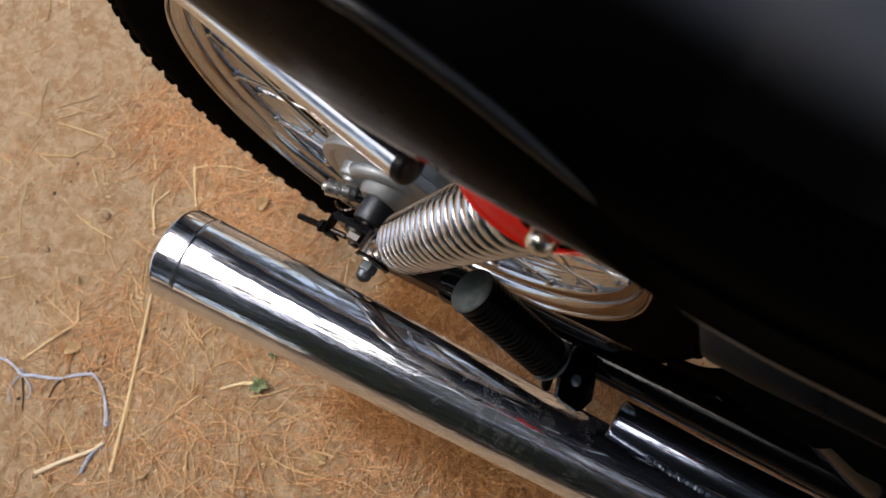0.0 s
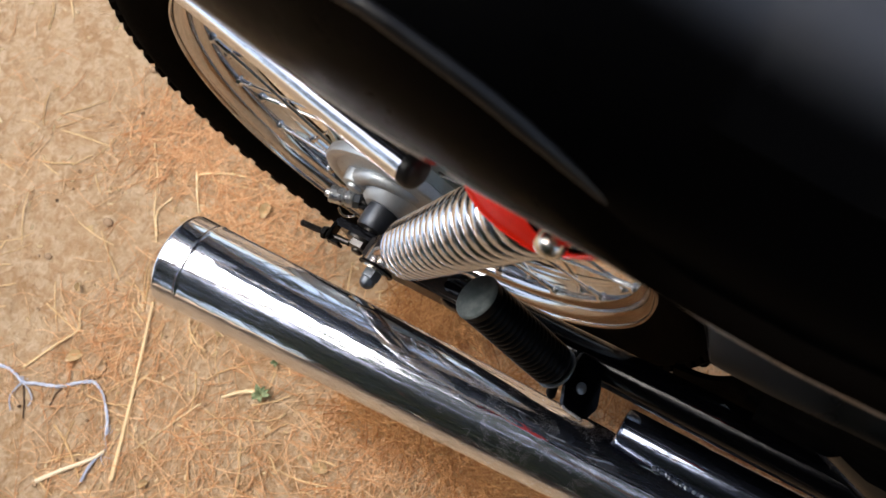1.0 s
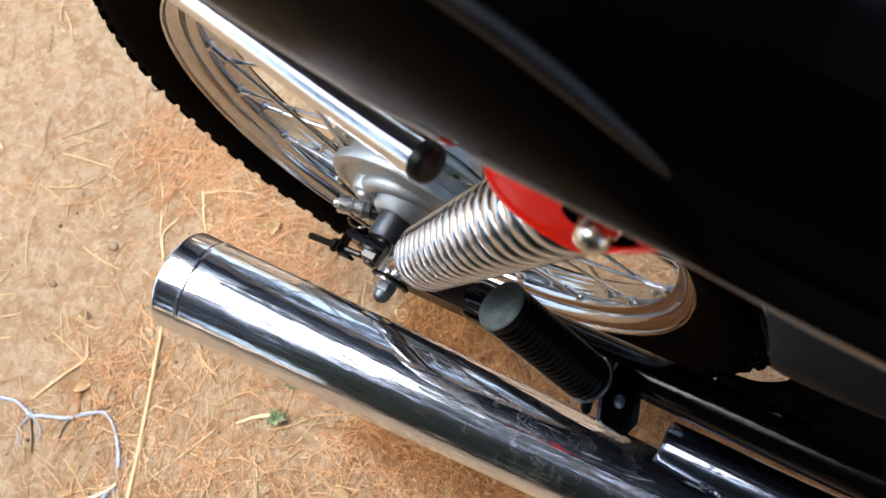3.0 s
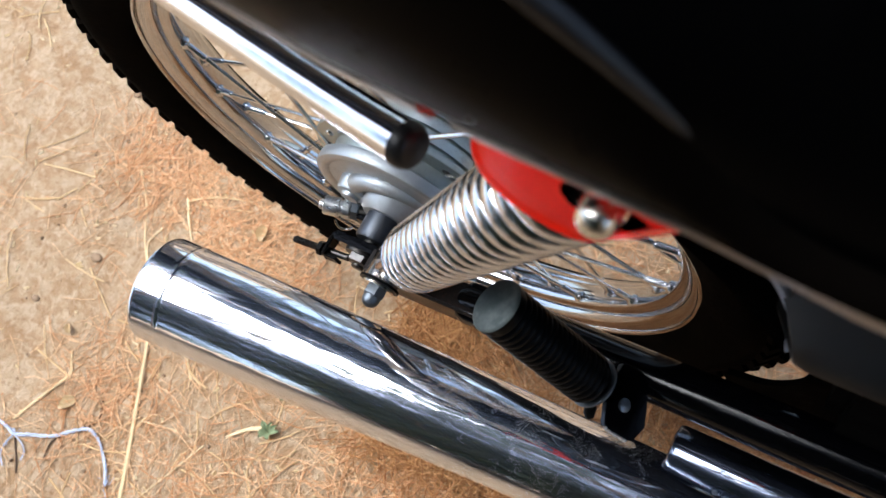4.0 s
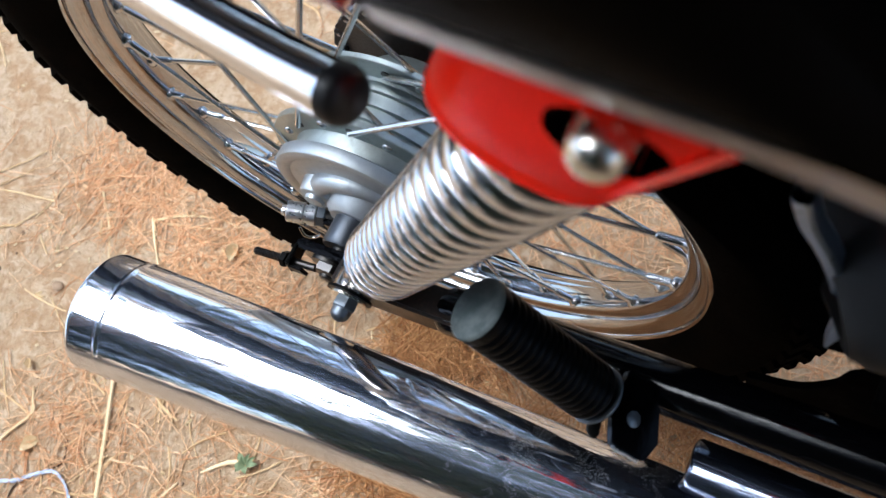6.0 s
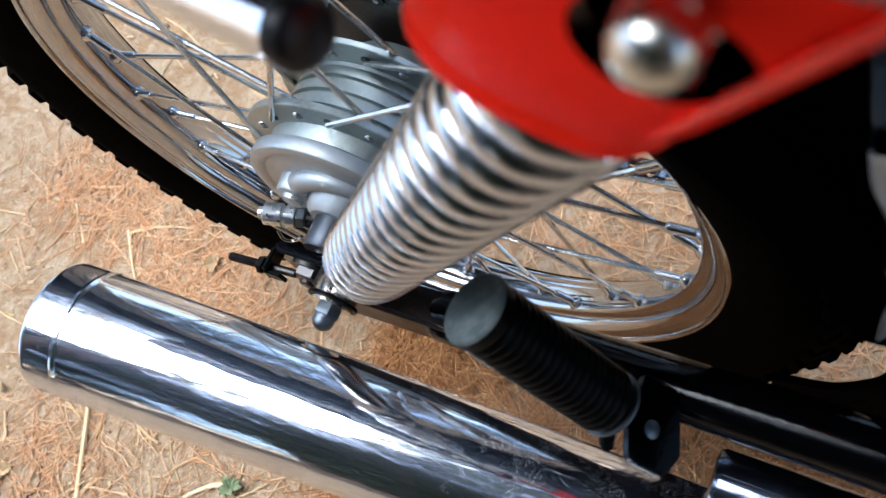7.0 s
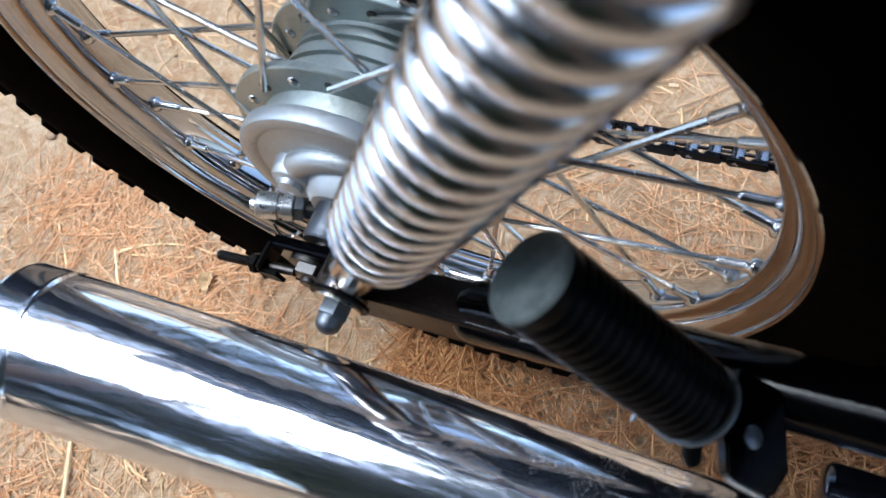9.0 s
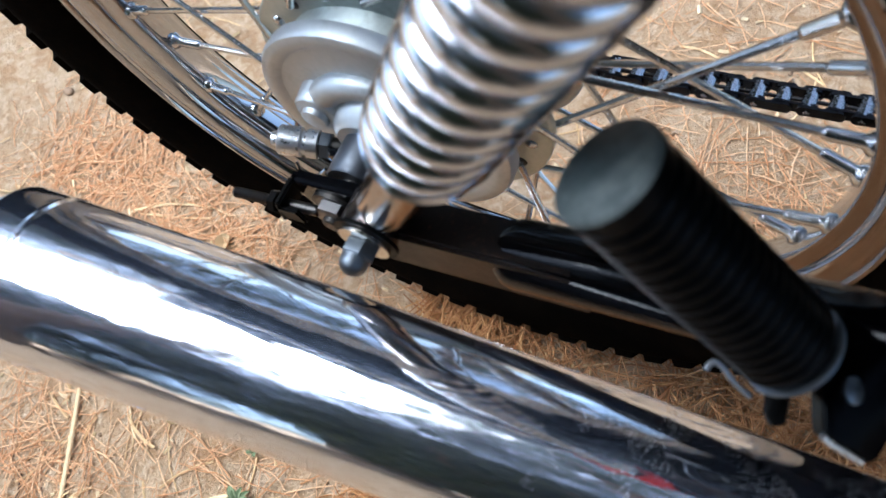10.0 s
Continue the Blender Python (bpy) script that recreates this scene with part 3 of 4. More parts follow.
def brake():
    plate = level(part("brake_plate", round_hub([(-0.0335, 0.0636), (-0.0345, 0.0650), (-0.0405, 0.0652), (-0.0425, 0.0640), (-0.0434, 0.0615), (-0.0434, 0.0580), (-0.0424, 0.0560), (-0.0412, 0.0545), (-0.0410, 0.0330), (-0.0430, 0.0270), (-0.0470, 0.0245), (-0.0520, 0.0225), (-0.0560, 0.0180)], 96), ALLOY, bike, "matt cast alloy brake plate"))
    part("axle_spacer", round_hub([(-0.055, 0.0140), (-0.074, 0.0140), (-0.0755, 0.0130)], 32), DULL_STEEL, plate, "dark grey axle spacer")
    part("cam_boss", lathe([(0, 0.0135), (0.006, 0.0128), (0.0105, 0.0122), (0.0118, 0.0112), (0.0122, 0.0070), (0.0150, 0.0066), (0.0156, 0.0)], (-0.0290, -0.0395, 0.3330), (0, -1, 0), 32), ALLOY, plate)
    arc = [at_angle(159 - 4 * k, 0.0312, -0.0440 + 0.00012 * k) for k in range(32)]
    part("cast_rib", sweep(arc, [0.0085 - 0.00012 * k for k in range(32)], 16), ALLOY, plate)
    a, b = Vector((-0.0553, -0.0628, 0.3185)), Vector((-0.0245, -0.0541, 0.3114))
    d = b - a
    part("cable_barrel", lathe([(-0.001, 0.0), (0, 0.0034), (0.003, 0.0040), (0.0036, 0.0068), (0.0042, 0.0074), (0.0150, 0.0074), (0.0155, 0.0060), (0.0175, 0.0060), (0.018, 0.0073), (0.0235, 0.0073), (0.0240, 0.0066)], a, d, 28), BRIGHT_ALLOY, plate, "bright turned cable barrel")
    part("adjuster_nut", hexnut(a + d * 0.74, d, 0.0122, 0.0058), ZINC, plate, "dull steel adjuster nut")
    part("adjuster_end", lathe([(0, 0.0046), (0.006, 0.0046), (0.007, 0.003)], a + d * 0.92, d, 14), DARK_STEEL, plate)
    part("brake_lever", block((0.052, 0.0045, 0.011), Matrix.Translation((-0.0005, -0.0590, 0.3150)) @ Matrix.Rotation(radians(-9), 4, "Y"), 0.0016), BLACK_GLOSS, plate, "black enamelled brake lever")
    part("cotter_pin", sweep(smooth_line([(-0.0418, -0.0678, 0.3107), (-0.0376, -0.0707, 0.3060), (-0.0307, -0.0689, 0.3054), (-0.0259, -0.0660, 0.3087)], 5), 0.0010, 6), RUST_CHROME, plate)


brake()


def chain():
    pitch, r = 0.0127, 0.0700
    centre = HUB + Vector((0, 0.0645, 0))
    lower = [Vector((0.55, 0.0645, 0.3035)), Vector((0.008, 0.0645, 0.2465))]
    path = [lower[0]]
    path += [lower[0].lerp(lower[1], k / 43) for k in range(1, 44)]
    path += [centre + Vector((r * math.cos(a), 0, r * math.sin(a))) for a in [radians(-96 - 9.8 * k) for k in range(1, 17)]]
    top0 = path[-1]
    path += [top0.lerp(Vector((0.55, 0.0645, 0.366)), k / 43) for k in range(1, 44)]
    run = level(part("chain", sweep(path[::3] + path[-1:], 0.0012, 6), DARK_STEEL, bike, "oily dark roller chain"))
    meshes = []
    for w, h in ((0.0038, 0.0053), (0.0054, 0.0052)):
        bm = bmesh.new()
        for s in (-1, 1):
            rows = []
            for y in (s * w, s * (w + 0.0014)):
                row = []
                for k in range(20):
                    u = 2 * math.pi * k / 20
                    x = math.cos(u) * h + (pitch / 2 if math.cos(u) > 0 else -pitch / 2)
                    z = math.sin(u) * h * (0.62 + 0.38 * abs(math.cos(u)))
                    row.append(bm.verts.new((x, y, z)))
                rows.append(row)
            for k in range(20):
                bm.faces.new((rows[0][k], rows[0][(k + 1) % 20], rows[1][(k + 1) % 20], rows[1][k]))
            bm.faces.new(rows[0])
            bm.faces.new(rows[1])
        plates = len(bm.faces)
        lathe([(-w - 0.002, 0.0018), (-w, 0.0018), (-w, 0.0040), (w, 0.0040), (w, 0.0018), (w + 0.002, 0.0018)], (pitch / 2, 0, 0), (0, 1, 0), 12, bm)
        bm.faces.ensure_lookup_table()
        for f in bm.faces[plates:]:
            f.material_index = 1
        bmesh.ops.recalc_face_normals(bm, faces=bm.faces)
        me = bpy.data.meshes.new("link")
        bm.to_mesh(me)
        bm.free()
        me.materials.append(CHAIN_BLACK)
        me.materials.append(CHAIN_STEEL)
        meshes.append(me)
    for k, (p, q) in enumerate(zip(path, path[1:])):
        d = (q - p).normalized()
        ob = new("link", meshes[k % 2])
        ob.parent = run
        ob.matrix_world = Matrix.Translation((p + q) / 2) @ Matrix.Rotation(-math.atan2(d.z, d.x), 4, "Y")


CHAIN_STEEL = metal("chain_roller_steel", (0.30, 0.31, 0.33), 0.25, 90, 0.1, (0.06, 0.05, 0.04), 0.5)
CHAIN_BLACK = metal("oily_chain_steel", (0.020, 0.020, 0.022), 0.35, 90, 0.1, (0.012, 0.010, 0.008), 0.6)
chain()


def shock(y_side):
    """The spring strut: y_side -1 for the near one."""
    foot, top = Vector((0.0354, y_side * 0.0890, 0.3398)), Vector((0.2620, y_side * 0.0925, 0.6965))
    way = (top - foot).normalized()

    def along(s):
        """A point by the share of the way between the two marks z 0.35 and z 0.62."""
        return Vector((0.0408 + 0.1724 * s, y_side * 0.0943, 0.35 + 0.27 * s))

    body = part("shock_absorber", lathe([(0.002, 0.0085), (0.010, 0.0110), (0.018, 0.0122), (0.022, 0.0126), (0.100, 0.0126), (0.110, 0.0122)], foot, way, 40), RUST_CHROME, bike, "chromed strut with rust stains, bare coil spring and red top cover")
    # tube toned dark so the gaps between the coils read dark
    part("damper_rod", lathe([(0.105, 0.0125), (0.36, 0.0120)], foot, way, 32), DARK_STEEL, body, "dark damper tube behind the coils")
    part("lower_eye", lathe([(-0.011, 0.0075), (-0.011, 0.0128), (0.011, 0.0128), (0.011, 0.0075)], foot, (0, 1, 0), 32), RUST_CHROME, body)
    part("spring_seat", lathe([(-0.003, 0.0125), (-0.003, 0.0195), (0.001, 0.0205), (0.003, 0.0190), (0.003, 0.0125)], along(0.295), way, 40), SPRING_CHROME, body)
    a, b, turns, wire = along(0.31), along(1.02), 17.6, 0.0053
    m = frame_of(way)
    span = (b - a).length
    steps = int(turns * 40)
    line = []
    for k in range(steps + 1):
        u = k / steps
        v = 2 * math.pi * turns * u
        line.append(a + m.to_3x3() @ Vector(((0.0213 - wire) * math.cos(v), (0.0213 - wire) * math.sin(v), span * u)))
    part("spring", sweep(line, wire, 14), SPRING_CHROME, body, "bright chromed coil spring")
    # red pressed cover: a tube with a slanted mouth and a slot for the upper bolt
    c0, c1 = along(1.020), along(1.335)
    rows, cols = 60, 128
    bm = bmesh.new()
    out = Vector((0, y_side, 0))
    side = way.cross(out).normalized() * (-y_side)
    ahead = Vector((1, 0, 0))
    upward = Vector((0, 0, 1))
    hole = Vector((0.2396, y_side * 0.0943, 0.6648))
    length = (c1 - c0).length

    def slot(p):
        """Below 1 inside the slot."""
        d = p - hole
        return ((d.dot(ahead) / 0.0123) ** 2 + (d.dot(upward) / 0.0113) ** 2) ** 0.5 if d.dot(out) > 0 else 9.0

    grids = []
    for skin in (0.0, -0.0016):
        grid = []
        for i in range(rows + 1):
            u = i / rows
            row = []
            for j in range(cols):
                ang = 2 * math.pi * j / cols
                co, si = math.cos(ang), math.sin(ang)
                grow = 0.0010 * min(1.0, u * 5) + skin + (0.0006 if u < 0.035 else 0)
                fore = si > 0
                power = 2 / 3.0 if fore else 2 / 2.3
                wide = (0.0182 if fore else 0.0328 + 0.0030 * u) + grow
                across = math.copysign(abs(si) ** power, si) * wide
                deep = math.copysign(abs(co) ** power, co) * (0.0203 + 0.0060 * u + grow)
                slant = (0.0100 * si + 0.0040 * co) * (1 - u) - 0.042 * si * si * u
                p = c0 + way * (length * u + slant) + out * deep + side * across
                row.append(bm.verts.new(p))
            grid.append(row)
        grids.append(grid)
    for grid in grids:
        cut, kept = set(), set()
        for i in range(rows):
            for j in range(cols):
                q = (grid[i][j], grid[i][(j + 1) % cols], grid[i + 1][(j + 1) % cols], grid[i + 1][j])
                if slot(sum((v.co for v in q), Vector()) / 4) < 1:
                    cut.update(q)
                else:
                    kept.update(q)
                    # inner skin is black: the shade inside the slot is painted in
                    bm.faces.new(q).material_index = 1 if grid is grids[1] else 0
        for v in cut & kept:
            k = slot(v.co)
            d = v.co - hole
            v.co += ahead * d.dot(ahead) * (1 / k - 1) + upward * d.dot(upward) * (1 / k - 1)
        for v in cut - kept:
            bm.verts.remove(v)
    for i in (0, rows):
        for j in range(cols):
            bm.faces.new((grids[0][i][j], grids[0][i][(j + 1) % cols], grids[1][i][(j + 1) % cols], grids[1][i][j]))
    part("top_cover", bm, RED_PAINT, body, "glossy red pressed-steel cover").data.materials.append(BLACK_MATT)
    ridge = []
    for i in range(25):
        u = 0.16 + 0.82 * i / 24
        slant = (0.0100 * 0.42 + 0.0040 * 0.9) * (1 - u) - 0.042 * 0.25 * u
        ridge.append(c0 + way * (length * u + slant) + out * (0.0208 + 0.0060 * u) + side * (0.0092 + 0.001 * u))
    part("rolled_edge", sweep(ridge, [0.0002 + 0.0009 * min(1.0, k / 8) for k in range(25)], 10), RED_EDGE, body, "rounded red edge of the cover")
    lip = []
    for k in range(49):
        ang = 2 * math.pi * k / 48
        co, si = math.cos(ang), math.sin(ang)
        power, wide = (2 / 3.0, 0.0182) if si > 0 else (2 / 2.3, 0.0328)
        lip.append(c0 + way * (0.0100 * si + 0.0040 * co) + out * math.copysign(abs(co) ** power, co) * 0.0203 + side * math.copysign(abs(si) ** power, si) * wide)
    part("mouth_lip", sweep(lip, 0.0011, 8), RED_EDGE, body, "rounded red lip of the cover")
    bolt = Vector((0.2424, y_side * 0.0943, 0.6765))
    # eye and washer blackened too, for the slot's dark inside
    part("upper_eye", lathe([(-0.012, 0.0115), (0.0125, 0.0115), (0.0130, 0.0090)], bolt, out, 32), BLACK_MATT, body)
    part("dome_nut", hexnut(bolt + out * 0.0240, out, 0.0101, 0.0052, 0.92), BRASS_NUT, body, "domed nickel nut")
    part("washer", lathe([(0, 0.0045), (0, 0.0088), (0.0022, 0.0088), (0.0022, 0.0045)], bolt + out * 0.0206, out, 32), BLACK_SATIN, body)
    # lower stud: washers and a domed nut
    part("washer", lathe([(0, 0.004), (0, 0.0150), (0.0018, 0.0150), (0.0018, 0.004)], foot + out * 0.0115, out, 36), BLACK_SATIN, body)
    part("washer", lathe([(0, 0.004), (0, 0.0120), (0.0016, 0.0120), (0.0016, 0.004)], foot + out * 0.0138, out, 36), BRASS_NUT, body)
    part("dome_nut", hexnut(foot + out * 0.0154, out, 0.0135, 0.0070, True), ZINC, body, "dull grey domed nut")


shock(-1)
shock(1)


def axle_end():
    """The fork end on the near side, with axle nut and chain adjuster."""
    end = part("fork_end", block((0.072, 0.007, 0.030), Matrix.Translation((0.012, -0.0795, 0.318)) @ Matrix.Rotation(radians(-8), 4, "Y"), 0.002), BLACK_GLOSS, bike, "black enamelled axle plate")
    part("washer", lathe([(0, 0.006), (0, 0.0125), (0.0022, 0.0125), (0.0022, 0.006)], (-0.0026, -0.0828, 0.3137), (0, -1, 0), 36), DARK_STEEL, end)
    part("axle_nut", hexnut((0.0, -0.0846, 0.3140), (0, -1, 0), 0.0185, 0.0066), NUT_STEEL, end, "rusty brown-grey steel axle nut")
    part("axle_tip", lathe([(0, 0.0050), (0.0020, 0.0050), (0.0028, 0.0042)], (0.0, -0.0910, 0.3140), (0, -1, 0), 20), DARK_STEEL, end)
    rod = [Vector((-0.0560, -0.0940, 0.3180)), Vector((-0.006, -0.0900, 0.3190))]
    prof = [(0, 0.0022)] + [(0.0006 + 0.0006 * k, 0.0028 if k % 2 else 0.0023) for k in range(40)] + [(0.049, 0.0026)]
    part("adjuster_screw", lathe(prof, rod[0], rod[1] - rod[0], 14), DARK_STEEL, end)
    part("adjuster_plate", block((0.0030, 0.016, 0.020), Matrix.Translation((-0.0265, -0.0885, 0.3175)) @ Matrix.Rotation(radians(14), 4, "Y"), 0.001), BLACK_SATIN, end)
    part("adjuster_cheek", block((0.014, 0.0025, 0.011), Matrix.Translation((-0.019, -0.0955, 0.3190)) @ Matrix.Rotation(radians(-8), 4, "Y"), 0.0012), BLACK_SATIN, end)
    part("adjuster_nut", hexnut((-0.0290, -0.0918, 0.3185), (-1, 0, -0.05), 0.0098, 0.0046), BLACK_SATIN, end)


axle_end()


def swing_arm(side):
    line = smooth_line([(0.088, side * 0.086, 0.3340), (0.092, side * 0.086, 0.3350), (0.100, side * 0.086, 0.3368), (0.14, side * 0.086, 0.3455), (0.236, side * 0.086, 0.3645), (0.33, side * 0.085, 0.375), (0.46, side * 0.083, 0.383), (0.60, side * 0.08, 0.387)], 6)
    rad = [0.0145 * min(1.0, 0.55 + (p.x - 0.088) / 0.022) for p in line]
    arm = part("swing_arm", sweep(line, rad, 28), BLACK_GLOSS, bike, "glossy black swing arm")
    part("arm_plate", block((0.118, 0.020, 0.030), Matrix.Translation((0.074, side * 0.087, 0.3300)) @ Matrix.Rotation(radians(-11), 4, "Y"), 0.002), RUSTY_BLACK, arm, "worn dark brown plate at the arm's end")
    return arm


near_arm = swing_arm(-1)
swing_arm(1)


def arm_gusset():
    """Black plate between the arm and the frame, with a hollow rear edge."""
    edge = smooth_line([(0.262, 0, 0.327), (0.2805, 0, 0.336), (0.290, 0, 0.3465), (0.300, 0, 0.368), (0.3053, 0, 0.3917), (0.322, 0, 0.404), (0.40, 0, 0.415)], 5)
    outline = [(p.x, p.z) for p in edge] + [(0.40, 0.30), (0.262, 0.30)]
    bm = bmesh.new()
    for y in (-0.057, -0.053):
        bm.faces.new([bm.verts.new((x, y, z)) for x, z in outline])
    bm.verts.ensure_lookup_table()
    k = len(outline)
    for j in range(k):
        bm.faces.new((bm.verts[j], bm.verts[(j + 1) % k], bm.verts[k + (j + 1) % k], bm.verts[k + j]))
    part("gusset", bm, BLACK_MATT, near_arm, smooth=False)


arm_gusset()


def muffler():
    a, b = Vector((-0.0960, -0.1745, 0.3669)), Vector((0.55, -0.1192, 0.2657))
    way = b - a
    prof = [(0.012, 0.0290), (0.003, 0.0300), (0.0, 0.0330), (0.0006, 0.0366), (0.0016, 0.0373), (0.0030, 0.0375), (0.0042, 0.03748), (0.0195, 0.03720), (0.0204, 0.03716), (0.0212, 0.03745), (0.0223, 0.03745), (0.0230, 0.03712), (0.0248, 0.03710), (0.15, 0.0347), (0.30, 0.0313), (0.40, 0.0288), (0.52, 0.0262), (0.655, 0.0240)]
    tail = part("muffler", lathe(prof, a, way, 96), PIPE_CHROME, bike, "polished chrome silencer with scratches and stains")
    part("end_baffle", lathe([(0.010, 0.0), (0.010, 0.0295), (0.0115, 0.0295)], a, way, 48), DARK_STEEL, tail)
    # second chamber welded along the inner side, dark chrome
    c = Vector((0.2505, -0.1125, 0.3225))
    part("branch_pipe", lathe([(0.0, 0.0), (0.0, 0.0130), (0.0012, 0.0155), (0.0035, 0.0166), (0.10, 0.0172), (0.30, 0.0180)], c, (0.32, 0.014, -0.010), 48), DARK_CHROME, tail, "dark blue-grey chrome branch pipe")
    rng = random.Random(4)
    bm = bmesh.new()
    for k in range(70):
        t = k / 69
        p = Vector((0.2540 + 0.20 * t, -0.1275 + 0.010 * t, 0.3330 - 0.018 * t))
        made = bmesh.ops.create_icosphere(bm, subdivisions=1, radius=0.0012 + rng.random() * 0.0012 + (0.0014 if k < 3 else 0))["verts"]
        for v in made:
            v.co += p + Vector((0, rng.gauss(0, 0.0006), rng.gauss(0, 0.0005)))
    part("weld_bead", bm, ZINC, tail, "rough grey weld bead")


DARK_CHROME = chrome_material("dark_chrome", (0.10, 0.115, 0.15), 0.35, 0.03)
muffler()


def foot_peg():
    base, tip = Vector((0.2060, -0.1100, 0.3985)), Vector((0.1600, -0.1090, 0.4700))
    d = tip - base
    n = d.length
    prof = [(0.0, 0.0100)]
    for k in range(17):
        u = 0.004 + (n - 0.012) * k / 17
        prof += [(u, 0.0139), (u + 0.0008, 0.0143), (u + 0.0019, 0.0147), (u + 0.0028, 0.0147), (u + 0.0038, 0.0143), (u + 0.0046, 0.0139)]
    prof += [(n - 0.006, 0.0146), (n - 0.0015, 0.0149)]
    peg = part("foot_peg", lathe(prof, base, d, 56), PEG_RUBBER, bike, "folded-up foot peg with a ribbed black rubber sleeve")
    part("end_face", lathe([(n - 0.0016, 0.0149), (n - 0.0004, 0.0145), (n + 0.0002, 0.0136), (n + 0.0005, 0.0)], base, d, 48), PEG_END, peg, "grey worn rubber end")
    part("base_ring", lathe([(-0.0010, 0.0120), (-0.0010, 0.0145), (-0.0004, 0.0148), (0.0002, 0.0145), (0.0002, 0.012)], base, d, 56), ZINC, peg, "thin grey steel washer")
    core = d.normalized()
    part("pivot_lug", sweep([base + core * 0.002, base - core * 0.006, base - core * 0.013], [0.0085, 0.0080, 0.0050], 20), BLACK_GLOSS, peg)
    # bracket: a stout plate square to the hinge pin, its free end pointed
    pin, out = Vector((0.2249, -0.1113, 0.3851)), Vector((0.70, 0.09, 0.70)).normalized()
    low = (Vector((0, -1, 0)) - out * Vector((0, -1, 0)).dot(out)).normalized()
    rise = low.cross(out) * (1 if low.cross(out).z > 0 else -1)
    outline = [(0.0154, 0.0067), (0.0160, 0.0020), (0.0156, -0.0125), (0.0138, -0.0152), (0.0105, -0.0165), (0.0040, -0.0192), (-0.0100, -0.0140), (-0.0200, -0.0090), (-0.0200, 0.0110), (0.0020, 0.0120)]
    bm = bmesh.new()
    for depth in (-0.0012, -0.0058):
        bm.faces.new([bm.verts.new(pin + low * u + rise * v + out * depth) for u, v in outline])
    bm.verts.ensure_lookup_table()
    k = len(outline)
    for j in range(k):
        bm.faces.new((bm.verts[j], bm.verts[(j + 1) % k], bm.verts[k + (j + 1) % k], bm.verts[k + j]))
    bmesh.ops.recalc_face_normals(bm, faces=bm.faces)
    bmesh.ops.bevel(bm, geom=bm.edges[:], offset=0.0007, segments=2, affect="EDGES")
    plate = part("peg_bracket", bm, BLACK_GLOSS, peg)
    part("bare_edge", sweep([pin + low * u + rise * v - out * 0.0030 for u, v in ((0.0160, 0.0050), (0.0164, 0.0015), (0.0161, -0.0110))], 0.0012, 8), BRIGHT_ALLOY, plate, "bare worn metal edge")
    part("pivot_rivet", lathe([(0, 0.0040), (0.0008, 0.0040), (0.0012, 0.0034), (0.0013, 0.0)], pin - out * 0.0012, out, 24), ZINC, peg, "dull grey rivet head")
    part("return_spring", sweep(smooth_line([(0.1852, -0.1185, 0.3798), (0.1857, -0.1165, 0.3802), (0.1868, -0.1152, 0.3801), (0.1895, -0.1157, 0.3786), (0.1933, -0.118, 0.376), (0.199, -0.1198, 0.3727)], 5), 0.0009, 8), BRIGHT_ALLOY, peg)
    part("stop_lug", sweep([(0.2056, -0.1154, 0.3756), (0.2069, -0.1222, 0.3727), (0.2083, -0.1243, 0.3713)], [0.0036, 0.0034, 0.0024], 14), BLACK_SATIN, peg)


foot_peg()


def grab_rail():
    line = smooth_line([(0.1655, -0.1101, 0.6352), (0.1185, -0.1005, 0.6318), (0.0, -0.0770, 0.6315), (-0.10, -0.062, 0.632), (-0.20, -0.051, 0.632)], 8)
    rail = part("grab_rail", sweep(line, 0.0077, 32), CHROME, bike, "chromed grab rail tube with a black end cap")
    d = (line[0] - line[3]).normalized()
    part("end_cap", lathe([(-0.001, 0.0077), (-0.001, 0.0080), (0.0018, 0.0078), (0.0036, 0.0070), (0.0046, 0.0054), (0.0050, 0.0)], line[0], d, 32), CAP_BLACK, rail, "black plastic end cap")


grab_rail()


